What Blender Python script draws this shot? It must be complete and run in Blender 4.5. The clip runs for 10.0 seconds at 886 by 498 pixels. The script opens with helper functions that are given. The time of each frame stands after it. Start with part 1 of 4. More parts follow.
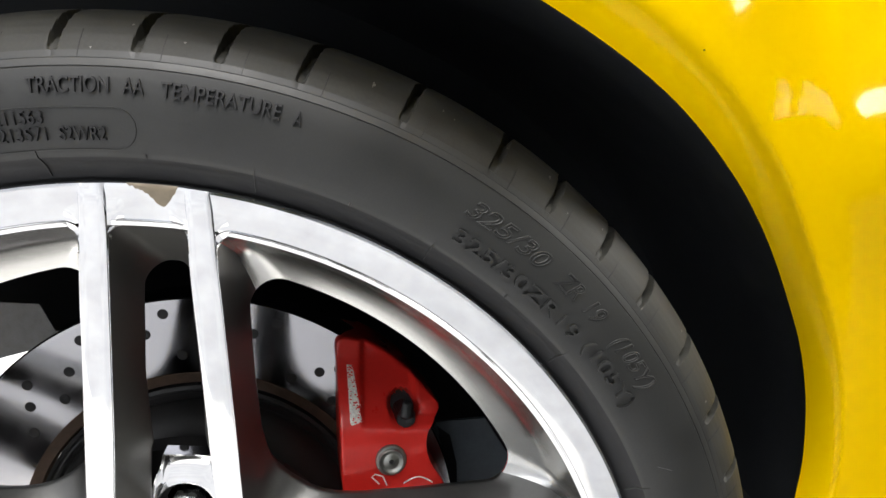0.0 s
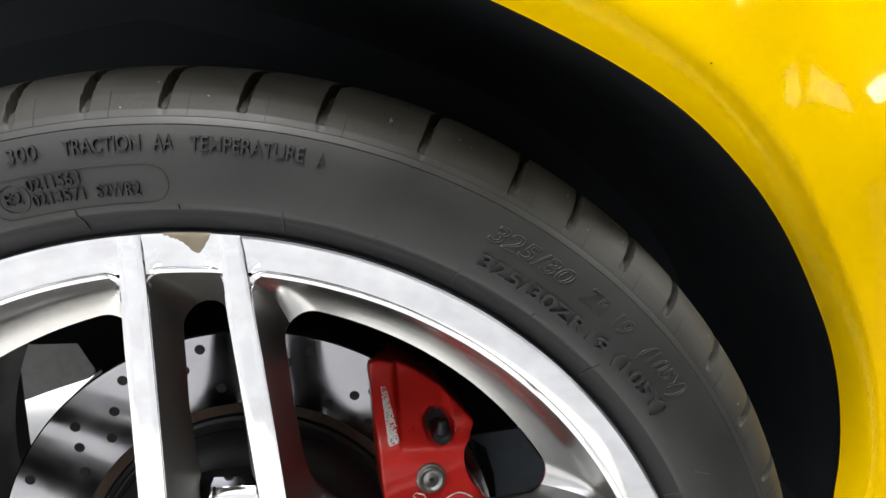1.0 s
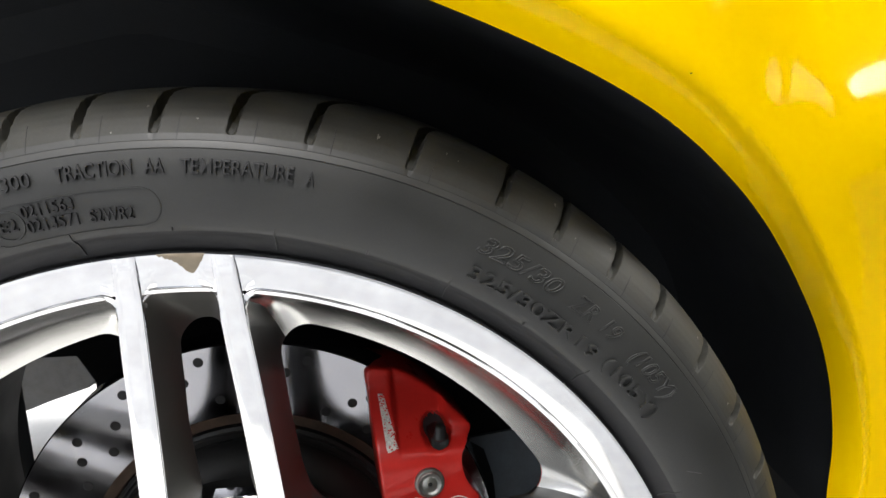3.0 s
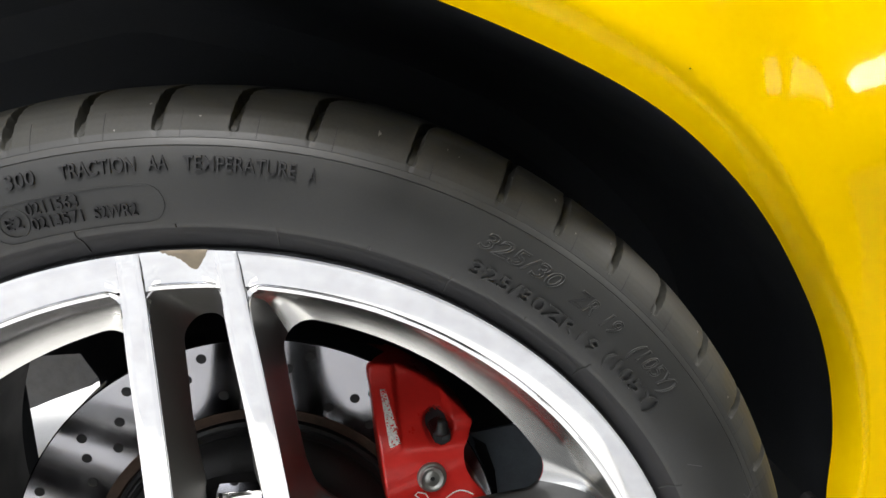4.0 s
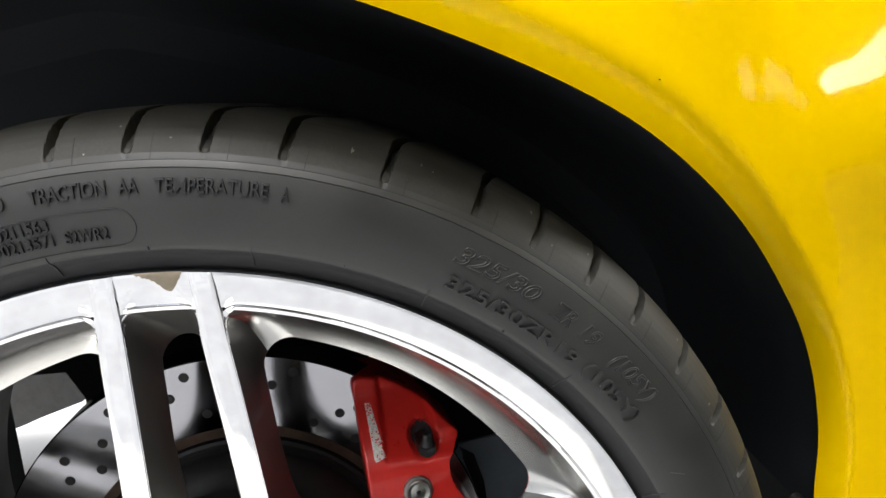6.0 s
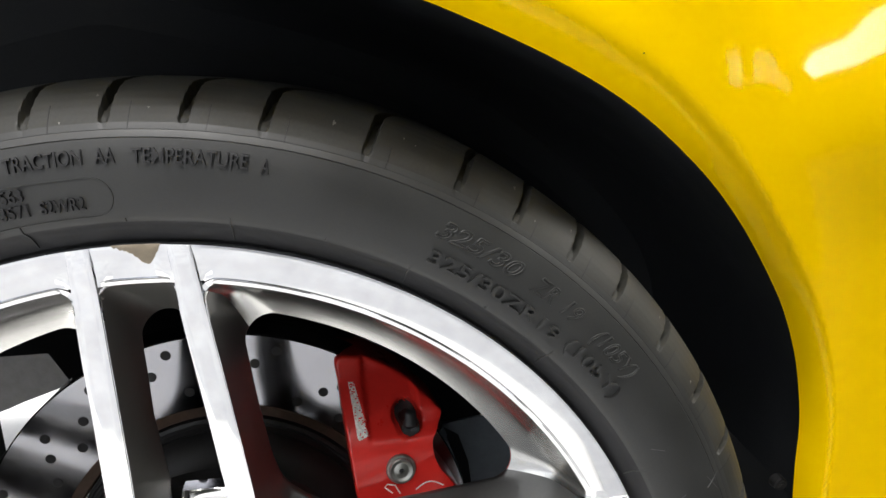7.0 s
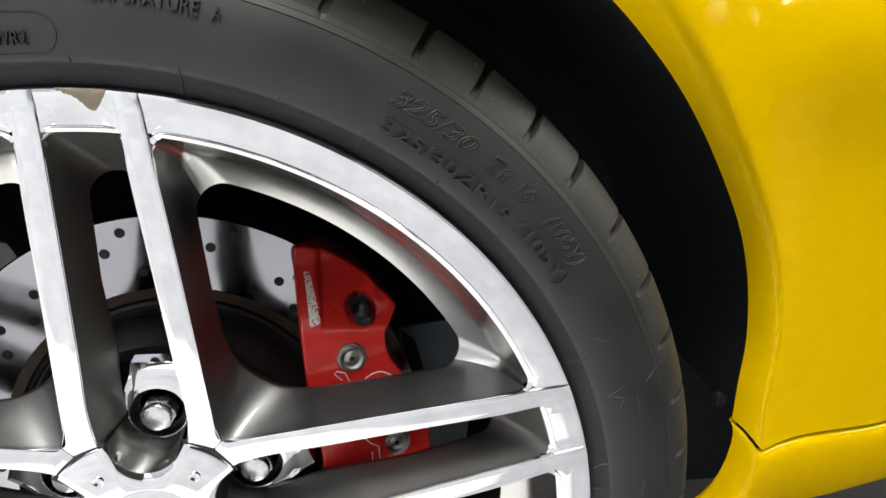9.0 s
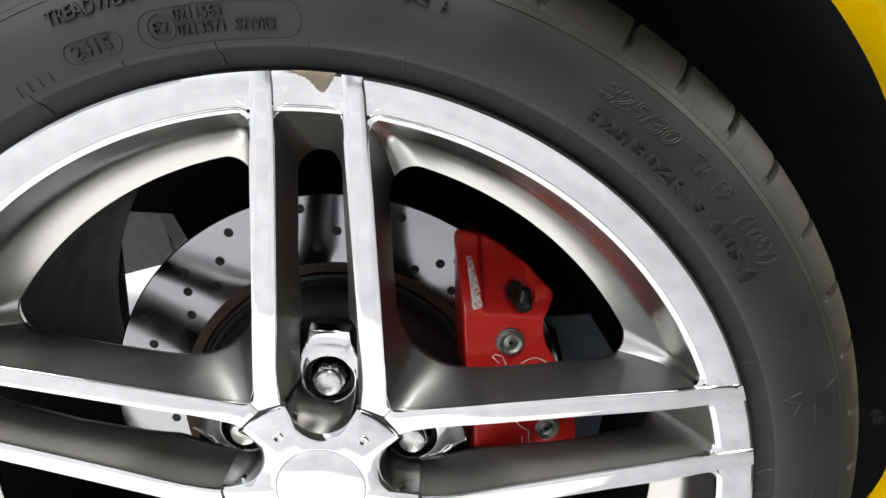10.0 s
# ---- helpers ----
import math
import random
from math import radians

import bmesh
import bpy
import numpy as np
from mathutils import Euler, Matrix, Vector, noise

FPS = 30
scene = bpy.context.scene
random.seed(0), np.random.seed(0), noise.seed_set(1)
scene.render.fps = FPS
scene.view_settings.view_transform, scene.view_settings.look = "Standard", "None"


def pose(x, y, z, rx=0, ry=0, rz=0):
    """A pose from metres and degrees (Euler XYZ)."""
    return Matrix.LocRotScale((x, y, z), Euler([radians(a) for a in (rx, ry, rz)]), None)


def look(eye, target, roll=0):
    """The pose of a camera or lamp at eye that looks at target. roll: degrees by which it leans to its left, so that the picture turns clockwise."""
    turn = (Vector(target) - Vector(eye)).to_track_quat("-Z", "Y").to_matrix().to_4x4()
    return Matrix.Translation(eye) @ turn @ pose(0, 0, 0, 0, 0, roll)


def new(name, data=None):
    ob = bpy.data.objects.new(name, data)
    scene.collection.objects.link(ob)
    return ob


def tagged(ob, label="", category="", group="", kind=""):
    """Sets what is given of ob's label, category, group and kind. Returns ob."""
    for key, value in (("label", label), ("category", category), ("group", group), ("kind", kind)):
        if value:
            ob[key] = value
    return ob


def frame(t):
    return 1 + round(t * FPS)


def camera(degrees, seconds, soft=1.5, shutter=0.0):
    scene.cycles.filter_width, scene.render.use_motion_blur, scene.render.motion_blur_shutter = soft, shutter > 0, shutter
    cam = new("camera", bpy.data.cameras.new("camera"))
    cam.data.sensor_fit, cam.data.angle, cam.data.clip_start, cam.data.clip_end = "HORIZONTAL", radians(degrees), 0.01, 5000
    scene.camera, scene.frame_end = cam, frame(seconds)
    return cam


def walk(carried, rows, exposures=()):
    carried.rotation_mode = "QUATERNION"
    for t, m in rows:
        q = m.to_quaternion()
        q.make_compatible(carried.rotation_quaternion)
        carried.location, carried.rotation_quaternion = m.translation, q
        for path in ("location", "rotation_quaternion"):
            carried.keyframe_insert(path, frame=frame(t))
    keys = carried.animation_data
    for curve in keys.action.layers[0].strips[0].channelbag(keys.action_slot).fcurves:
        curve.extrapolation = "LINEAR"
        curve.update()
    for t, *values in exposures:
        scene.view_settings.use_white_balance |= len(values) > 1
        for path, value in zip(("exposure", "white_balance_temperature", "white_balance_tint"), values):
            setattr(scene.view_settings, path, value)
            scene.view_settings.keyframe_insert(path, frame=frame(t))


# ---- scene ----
LENS = 68.05
ROWS = [
    (0.0, 0.0927, -0.2875, 0.6308, 77.528, -4.858, -6.047),
    (0.5, 0.0814, -0.3012, 0.6349, 77.676, -3.173, -3.953),
    (1.0, 0.0885, -0.2930, 0.6424, 77.803, -0.561, -5.338),
    (1.5, 0.0926, -0.2945, 0.6435, 77.555, 0.092, -5.919),
    (2.0, 0.0902, -0.2963, 0.6468, 76.962, 0.787, -5.484),
    (2.5, 0.0918, -0.2961, 0.6516, 77.395, 0.829, -5.838),
    (4.0, 0.0913, -0.2988, 0.6512, 77.107, 1.227, -5.854),
    (4.5, 0.0931, -0.3006, 0.6502, 77.068, 1.173, -6.190),
    (5.0, 0.0904, -0.3019, 0.6529, 77.351, 1.443, -6.016),
    (5.5, 0.0965, -0.2978, 0.6564, 77.430, 2.373, -6.539),
    (7.0, 0.1035, -0.2980, 0.6488, 76.436, 1.918, -7.427),
    (7.5, 0.1133, -0.2956, 0.6368, 74.867, 1.507, -8.709),
    (8.0, 0.1184, -0.2993, 0.6339, 74.136, 1.257, -9.369),
    (8.5, 0.1198, -0.2989, 0.6293, 73.426, 0.980, -9.638),
    (9.0, 0.1167, -0.3087, 0.6121, 72.358, -1.828, -7.977),
    (9.5, 0.0978, -0.3153, 0.6099, 72.093, -2.887, -4.690),
    (10.0, 0.0617, -0.3168, 0.6082, 71.673, -3.041, -0.157),
]
cam = camera(LENS, 10.0, 1.5)
walk(cam, [(t, pose(x, y, z, rx, ry, rz)) for t, x, y, z, rx, ry, rz in ROWS],
     exposures=[(0.0, 1.36), (2.5, 1.39), (5.5, 1.35), (7.5, 1.27), (9.0, 1.20), (10.0, 1.24)])

# ---- sky and sun ----
world = bpy.data.worlds.new("daylight_sky")
scene.world = world
world.use_nodes = True
wn, wl = world.node_tree.nodes, world.node_tree.links
sky = wn.new("ShaderNodeTexSky")
sky.sky_type = "NISHITA"
sky.sun_disc = False
sky.sun_elevation, sky.sun_rotation = radians(69.6), radians(186.2)
sky.dust_density, sky.ozone_density = 4.0, 1.0
pale = wn.new("ShaderNodeHueSaturation")
pale.inputs["Saturation"].default_value = 0.2
wl.new(sky.outputs[0], pale.inputs["Color"])
wl.new(pale.outputs[0], wn["Background"].inputs["Color"])
wn["Background"].inputs["Strength"].default_value = 0.15

sun_data = bpy.data.lights.new("sun", "SUN")
sun_data.energy, sun_data.angle, sun_data.color = 1.10, radians(12), (1.0, 0.985, 0.97)
sun = new("sun", sun_data)
sun.matrix_world = look((-0.20, -1.85, 5.0), (0, 0, 0))

# ---- materials ----
ZC = 0.33          # height of the wheel's axle


def material(name, color, rough=0.5, metal=0.0, coat=0.0, spread=0.08, scale=60.0, bump=0.0, bump_scale=400.0,
             rough_spread=0.08, fine=True, coat_rough=0.03, specular=0.5, ior=1.5, coat_ior=1.5):
    """A surface with variation at two scales, relief and uneven gloss."""
    m = bpy.data.materials.new(name)
    m.use_nodes = True
    n, l = m.node_tree.nodes, m.node_tree.links
    b = n["Principled BSDF"]
    b.inputs["Metallic"].default_value = metal
    b.inputs["Coat Weight"].default_value = coat
    b.inputs["Specular IOR Level"].default_value = specular
    b.inputs["Coat Roughness"].default_value = coat_rough
    b.inputs["IOR"].default_value = ior
    b.inputs["Coat IOR"].default_value = coat_ior
    co = n.new("ShaderNodeTexCoord")
    a = n.new("ShaderNodeTexNoise")
    a.inputs["Scale"].default_value, a.inputs["Detail"].default_value = scale, 5.0
    l.new(co.outputs["Object"], a.inputs["Vector"])
    f = n.new("ShaderNodeTexNoise")
    f.inputs["Scale"].default_value, f.inputs["Detail"].default_value = bump_scale, 3.0
    l.new(co.outputs["Object"], f.inputs["Vector"])
    both = n.new("ShaderNodeMath")
    both.operation = "MULTIPLY_ADD"
    both.inputs[1].default_value = 0.35 if fine else 0.0
    l.new(f.outputs["Fac"], both.inputs[0])
    l.new(a.outputs["Fac"], both.inputs[2])
    ramp = n.new("ShaderNodeMapRange")
    ramp.inputs["From Min"].default_value, ramp.inputs["From Max"].default_value = 0.35, 1.0
    ramp.inputs["To Min"].default_value, ramp.inputs["To Max"].default_value = 1 - spread, 1 + spread
    l.new(both.outputs[0], ramp.inputs["Value"])
    mix = n.new("ShaderNodeVectorMath")
    mix.operation = "SCALE"
    mix.inputs[0].default_value = color
    l.new(ramp.outputs[0], mix.inputs["Scale"])
    l.new(mix.outputs[0], b.inputs["Base Color"])
    rr = n.new("ShaderNodeMapRange")
    rr.inputs["From Min"].default_value, rr.inputs["From Max"].default_value = 0.3, 0.75
    rr.inputs["To Min"].default_value, rr.inputs["To Max"].default_value = max(rough - rough_spread, 0.01), rough + rough_spread
    l.new(a.outputs["Fac"], rr.inputs["Value"])
    l.new(rr.outputs[0], b.inputs["Roughness"])
    if bump:
        bp = n.new("ShaderNodeBump")
        bp.inputs["Strength"].default_value, bp.inputs["Distance"].default_value = 1.0, bump
        l.new(both.outputs[0], bp.inputs["Height"])
        l.new(bp.outputs[0], b.inputs["Normal"])
    return m


RUBBER = material("tyre_rubber", (0.023, 0.0235, 0.0220), 0.52, specular=0.6, ior=1.5, spread=0.3, scale=22, bump=0.00010, bump_scale=900)
# darker rubber for the bead band, small lettering, thin lines and a fleck
RUBBER_DARK = material("dark_rubber", (0.012, 0.012, 0.013), 0.6, spread=0.15, scale=40, bump=0.00008, bump_scale=900)
# slightly darker rubber for the outlined letters, so that their relief reads
RUBBER_MID = material("mid_dark_rubber", (0.018, 0.0182, 0.0170), 0.48, specular=0.55, spread=0.2, scale=40, bump=0.0001, bump_scale=900)
# dusty tread tone, also lightened for light that is missing under the arch
TREAD = material("dusty_lightened_tread_rubber", (0.029, 0.029, 0.025), 0.6, specular=0.4, spread=0.45, scale=45, bump=0.00012, bump_scale=700)
CHROME = material("polished_alloy", (0.745, 0.755, 0.775), 0.06, 1.0, spread=0.12, scale=80, bump=0.0, bump_scale=110, rough_spread=0.02)
# wheel alloy darkened for flanks and slots: dark reflections put in the colour
SATIN = material("darkened_pocket_alloy", (0.165, 0.165, 0.16), 0.46, 1.0, coat=0.35, coat_rough=0.05, coat_ior=1.8, spread=0.12, scale=40, rough_spread=0.06)
SLOT_ALLOY = material("darkened_slot_alloy", (0.21, 0.206, 0.195), 0.48, 1.0, spread=0.08, scale=40, rough_spread=0.03)
LIP_WALL = material("brushed_alloy", (0.62, 0.615, 0.595), 0.26, 1.0, spread=0.05, scale=60, rough_spread=0.015)
LINER = material("arch_liner_plastic", (0.019, 0.0215, 0.025), 0.8, specular=0.3, spread=0.25, scale=25, bump=0.0001)
# near-black barrel colour stands in for the shade inside the wheel
BARREL = material("shade_black_barrel", (0.008, 0.008, 0.009), 0.8, specular=0.2, spread=0.3, scale=30)
CHIP = material("bare_primer", (0.25, 0.205, 0.145), 0.6, spread=0.15, scale=200)
STEEL = material("machined_steel", (0.38, 0.38, 0.40), 0.13, 1.0, spread=0.06, scale=40, rough_spread=0.05)
RUST = material("rusty_steel", (0.10, 0.065, 0.045), 0.7, 0.3, spread=0.4, scale=80)
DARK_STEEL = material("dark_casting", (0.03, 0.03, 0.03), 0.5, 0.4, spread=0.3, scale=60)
GREY_CAST = material("grey_casting", (0.062, 0.064, 0.067), 0.5, 0.5, spread=0.25, scale=60)
RED = material("red_caliper_paint", (0.78, 0.028, 0.020), 0.35, 0.0, 0.6, spread=0.10, scale=50, bump=0.00006, bump_scale=350)
WHITE_MARK = material("worn_white_print", (0.90, 0.86, 0.80), 0.35, spread=0.35, scale=900, bump=0.0003, bump_scale=700)
NUT = material("nut_steel", (0.80, 0.80, 0.80), 0.28, 1.0, spread=0.12, scale=150)
ZINC = material("zinc_plated_steel", (0.45, 0.45, 0.42), 0.40, 1.0, spread=0.15, scale=200)
BLACK = material("black_plastic", (0.016, 0.018, 0.021), 0.7, spread=0.25, scale=25, bump=0.0001)
NIPPLE = material("black_rubber_cap", (0.012, 0.013, 0.014), 0.4, spread=0.2, scale=120)
SHIELD = material("grey_shield", (0.10, 0.12, 0.14), 0.6, 0.2, spread=0.25, scale=60)
YELLOW = material("yellow_car_paint", (0.98, 0.62, 0.0), 0.6, 0.0, 0.22, spread=0.006, scale=6, bump_scale=700, coat_rough=0.07, specular=0.0, rough_spread=0.0)
YARD = material("worn_concrete", (0.44, 0.45, 0.47), 0.8, spread=0.2, scale=5, bump=0.002, bump_scale=160)
PLATFORM = material("white_floor_paint", (0.72, 0.72, 0.71), 0.6, spread=0.08, scale=7, bump=0.0004, bump_scale=120)
ASPHALT = material("asphalt", (0.055, 0.055, 0.056), 0.85, spread=0.3, scale=6, bump=0.001, bump_scale=150)
CONCRETE = material("concrete", (0.55, 0.55, 0.54), 0.85, spread=0.25, scale=3, bump=0.001, bump_scale=90)
PLASTER_GREY = material("grey_paint", (0.16, 0.16, 0.15), 0.8, spread=0.15, scale=3, bump=0.0005)
PLASTER = material("white_render", (0.84, 0.845, 0.86), 0.9, spread=0.08, scale=1.5, bump=0.0015, bump_scale=60)
WALL_DARK = material("dark_wall_paint", (0.05, 0.058, 0.045), 0.9, spread=0.12, scale=2, bump=0.001, bump_scale=60)


# ---- mesh helpers ----
def part(name, bm, mat, parent, label="", smooth=40, second=None, where=None):
    me = bpy.data.meshes.new(name)
    bmesh.ops.recalc_face_normals(bm, faces=bm.faces)
    for f in bm.faces:
        f.smooth = True
        if where and where(f):
            f.material_index = 1
    bm.to_mesh(me)
    bm.free()
    me.set_sharp_from_angle(angle=radians(smooth))
    me.materials.append(mat)
    if second:
        me.materials.append(second)
    ob = new(name, me)
    ob.parent = parent
    if label:
        ob["label"] = label
    return ob


def grid_faces(bm, rows, close_u=False, close_v=False):
    """Quads over a table of vertices."""
    nu, nv = len(rows), len(rows[0])
    for i in range(nu if close_u else nu - 1):
        for j in range(nv if close_v else nv - 1):
            a, b = rows[i], rows[(i + 1) % nu]
            bm.faces.new((a[j], a[(j + 1) % nv], b[(j + 1) % nv], b[j]))


def at(r, deg, y):
    """A place by radius and angle about the axle, and depth into the car."""
    return (r * math.cos(radians(deg)), y, r * math.sin(radians(deg)) + ZC)


def revolve(profile, steps=180, start=0.0, sweep=360.0):
    bm = bmesh.new()
    full = sweep >= 360
    rows = [[bm.verts.new(at(r, start + sweep * i / steps, y)) for r, y in profile] for i in range(steps if full else steps + 1)]
    grid_faces(bm, rows, close_u=full)
    return bm


def smooth(t):
    t = min(max(t, 0.0), 1.0)
    return t * t * (3 - 2 * t)


def lerp_table(table, x):
    return float(np.interp(x, [a for a, _ in table], [b for _, b in table]))


def turned(bm, deg):
    """Turns a piece that is built round the upright axis of a spoke pair to another pair."""
    bmesh.ops.rotate(bm, verts=bm.verts, cent=(0, 0, ZC), matrix=Matrix.Rotation(radians(-deg), 3, "Y"))
    return bm


def cylinder_y(bm, x, z, y0, y1, r0, r1=None, n=24, turn=0.0, cap0=True):
    """A plug along the axle's direction from y0 (front) to y1."""
    r1 = r0 if r1 is None else r1
    front = [bm.verts.new((x + r0 * math.cos(2 * math.pi * i / n + turn), y0, z + ZC + r0 * math.sin(2 * math.pi * i / n + turn))) for i in range(n)]
    back = [bm.verts.new((x + r1 * math.cos(2 * math.pi * i / n + turn), y1, z + ZC + r1 * math.sin(2 * math.pi * i / n + turn))) for i in range(n)]
    for i in range(n):
        bm.faces.new((front[i], front[(i + 1) % n], back[(i + 1) % n], back[i]))
    if cap0:
        bm.faces.new(front)
    return front, back


# ---- the ground and what stands round ----
bm = bmesh.new()
bmesh.ops.create_grid(bm, x_segments=8, y_segments=8, size=300)
me = bpy.data.meshes.new("ground")
bm.to_mesh(me)
bm.free()
me.materials.append(YARD)
tagged(new("ground", me), "pale worn concrete yard under the car", "ground", kind="structure")


def slab(name, size, centre, mat, label, category):
    bm = bmesh.new()
    bmesh.ops.create_cube(bm, size=1.0)
    bmesh.ops.scale(bm, verts=bm.verts, vec=size)
    bmesh.ops.translate(bm, verts=bm.verts, vec=centre)
    bmesh.ops.bevel(bm, geom=list(bm.edges), offset=min(size) * 0.1, segments=2, affect="EDGES")
    me = bpy.data.meshes.new(name)
    bm.to_mesh(me)
    bm.free()
    me.materials.append(mat)
    return tagged(new(name, me), label, category, kind="structure")


slab("platform", (4.6, 1.70, 0.05), (-2.12, 0.40, -0.010), PLATFORM, "low white painted stand under the car", "floor")
# dark floor added to cut the bounce onto low paint and sidewall
slab("added_dark_floor", (19.65, 18.4, 0.05), (10.375, 6.2, -0.018), ASPHALT, "dark asphalt floor added under the canopy to cut bounced light", "floor")
slab("pavement", (15.4, 6.0, 0.12), (-7.3, 4.35, 0.03), CONCRETE, "pale concrete pavement behind the car", "pavement")
# unseen canopy, added to shade the right of the wheel and wing
slab("unseen_shade_roof", (20.57, 26.0, 0.2), (10.415, 2.5, 3.5), PLASTER_GREY, "unseen grey canopy roof added to shade part of the yard", "canopy")
for px, py in ((1.6, -10.2), (11.5, -10.2), (1.6, 15.0), (11.5, 15.0)):
    slab("unseen_roof_post", (0.14, 0.14, 3.42), (px, py, 1.70), PLASTER_GREY, "grey post of the unseen added canopy", "post")


# unseen white wall behind the camera, added to brighten chrome and tyre
bm = bmesh.new()
bmesh.ops.create_cube(bm, size=1.0)
bmesh.ops.scale(bm, verts=bm.verts, vec=(12.6, 0.25, 3.4))
bmesh.ops.translate(bm, verts=bm.verts, vec=(-8.0, -4.2, 1.7))
me = bpy.data.meshes.new("unseen_reflector_wall")
bm.to_mesh(me)
bm.free()
me.materials.append(PLASTER)
tagged(new("unseen_reflector_wall", me), "unseen white rendered wall added to reflect light onto the wheel", "wall", kind="structure")

# unseen dark walls that close the yard, added to darken reflections
slab("unseen_dark_wall_south_east", (21.0, 0.25, 3.4), (9.8, -3.2, 1.7), WALL_DARK, "unseen dark green-grey front wall added to darken reflections", "wall")
bm = bmesh.new()
bmesh.ops.create_cube(bm, size=1.0)
bmesh.ops.scale(bm, verts=bm.verts, vec=(0.25, 52.0, 3.4))
bmesh.ops.translate(bm, verts=bm.verts, vec=(20.4, -10.5, 1.7))
me = bpy.data.meshes.new("unseen_dark_wall_east")
bm.to_mesh(me)
bm.free()
me.materials.append(WALL_DARK)
tagged(new("unseen_dark_wall_east", me), "unseen dark green-grey wall added to darken reflections", "wall", kind="structure")

bm = bmesh.new()
bmesh.ops.create_cube(bm, size=1.0)
bmesh.ops.scale(bm, verts=bm.verts, vec=(19.0, 0.25, 3.4))
bmesh.ops.translate(bm, verts=bm.verts, vec=(10.7, 15.6, 1.7))
me = bpy.data.meshes.new("unseen_dark_wall_north")
bm.to_mesh(me)
bm.free()
me.materials.append(WALL_DARK)
tagged(new("unseen_dark_wall_north", me), "unseen dark green-grey back wall added to darken reflections", "wall", kind="structure")

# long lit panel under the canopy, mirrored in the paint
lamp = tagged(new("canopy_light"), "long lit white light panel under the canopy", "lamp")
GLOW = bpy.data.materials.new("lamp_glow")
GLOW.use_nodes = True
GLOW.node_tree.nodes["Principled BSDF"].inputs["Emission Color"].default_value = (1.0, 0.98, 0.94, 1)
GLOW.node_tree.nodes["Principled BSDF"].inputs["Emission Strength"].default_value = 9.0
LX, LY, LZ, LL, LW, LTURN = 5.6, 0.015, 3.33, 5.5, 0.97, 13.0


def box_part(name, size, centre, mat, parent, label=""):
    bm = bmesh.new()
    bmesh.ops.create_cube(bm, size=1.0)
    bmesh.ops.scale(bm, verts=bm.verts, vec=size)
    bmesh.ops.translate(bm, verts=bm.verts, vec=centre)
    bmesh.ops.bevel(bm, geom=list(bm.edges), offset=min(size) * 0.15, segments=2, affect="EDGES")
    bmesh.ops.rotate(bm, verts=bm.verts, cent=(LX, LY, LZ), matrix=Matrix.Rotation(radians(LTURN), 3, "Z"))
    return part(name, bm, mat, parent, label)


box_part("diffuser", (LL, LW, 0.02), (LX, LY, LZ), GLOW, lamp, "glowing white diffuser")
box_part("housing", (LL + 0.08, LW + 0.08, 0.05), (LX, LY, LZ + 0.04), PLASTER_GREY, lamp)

# ---- the car ----
car = tagged(new("car"), "yellow sports car with polished alloy wheel and red brake caliper", "car")

# arch opening: place along the edge, from the sill before the wheel (0) to the top (1)
ARCH = [(0, 0.4074, 0.0109), (0.0656, 0.4101, 0.0400), (0.13, 0.4143, 0.0675), (0.2, 0.4131, 0.0945), (0.28, 0.4060, 0.1279), (0.36, 0.3901, 0.1642), (0.44, 0.3623, 0.2017), (0.52, 0.3240, 0.2404), (0.6, 0.2771, 0.2792), (0.68, 0.2196, 0.3172), (0.76, 0.1465, 0.3509), (0.84, 0.0612, 0.3808), (0.92, -0.0340, 0.4065), (1, -0.1300, 0.4270)]

# how far the side stands in along the car's length, at shoulder height
FLARE = [(-1.5, -0.088), (-0.6, -0.088), (-0.2, -0.088), (0.06, -0.086), (0.12, -0.0812), (0.17, -0.0735), (0.22, -0.0599), (0.27, -0.0333), (0.32, 0.0048), (0.37, 0.0463), (0.41, 0.0704), (0.45, 0.0859), (0.52, 0.0903), (0.62, 0.1099), (0.8, 0.1112), (2, 0.165)]


def hermite(table, x):
    """A smooth curve through the table's points."""
    n = len(table)
    i = max(0, min(n - 2, sum(1 for a, _ in table if a <= x) - 1))

    def slope(k):
        return (table[k + 1][1] - table[k - 1][1]) / (table[k + 1][0] - table[k - 1][0]) if 0 < k < n - 1 else (table[min(k + 1, n - 1)][1] - table[max(k - 1, 0)][1]) / (table[min(k + 1, n - 1)][0] - table[max(k - 1, 0)][0])
    (x0, y0), (x1, y1) = table[i], table[i + 1]
    h = x1 - x0
    t = (x - x0) / h
    return (2 * t ** 3 - 3 * t * t + 1) * y0 + (t ** 3 - 2 * t * t + t) * h * slope(i) + (3 * t * t - 2 * t ** 3) * y1 + (t ** 3 - t * t) * h * slope(i + 1)


def spline(table):
    """A curve with even curvature through the table's points."""
    xs, ys = np.array([a for a, _ in table]), np.array([b for _, b in table])
    h, d = np.diff(xs), np.diff(ys) / np.diff(xs)
    n = len(xs)
    A, b = np.eye(n), np.zeros(n)
    for k in range(1, n - 1):
        A[k, k - 1:k + 2] = h[k - 1], 2 * (h[k - 1] + h[k]), h[k]
        b[k] = 6 * (d[k] - d[k - 1])
    m = np.linalg.solve(A, b)

    def at_x(x):
        k = int(min(max(np.searchsorted(xs, x) - 1, 0), n - 2))
        t, u = x - xs[k], xs[k + 1] - x
        return float((m[k] * u ** 3 + m[k + 1] * t ** 3) / (6 * h[k]) + (ys[k] / h[k] - m[k] * h[k] / 6) * u + (ys[k + 1] / h[k] - m[k + 1] * h[k] / 6) * t)
    return at_x


flare = spline(FLARE)


def step(v):
    return 1 / (1 + math.exp(min(max(-v, -50), 50)))


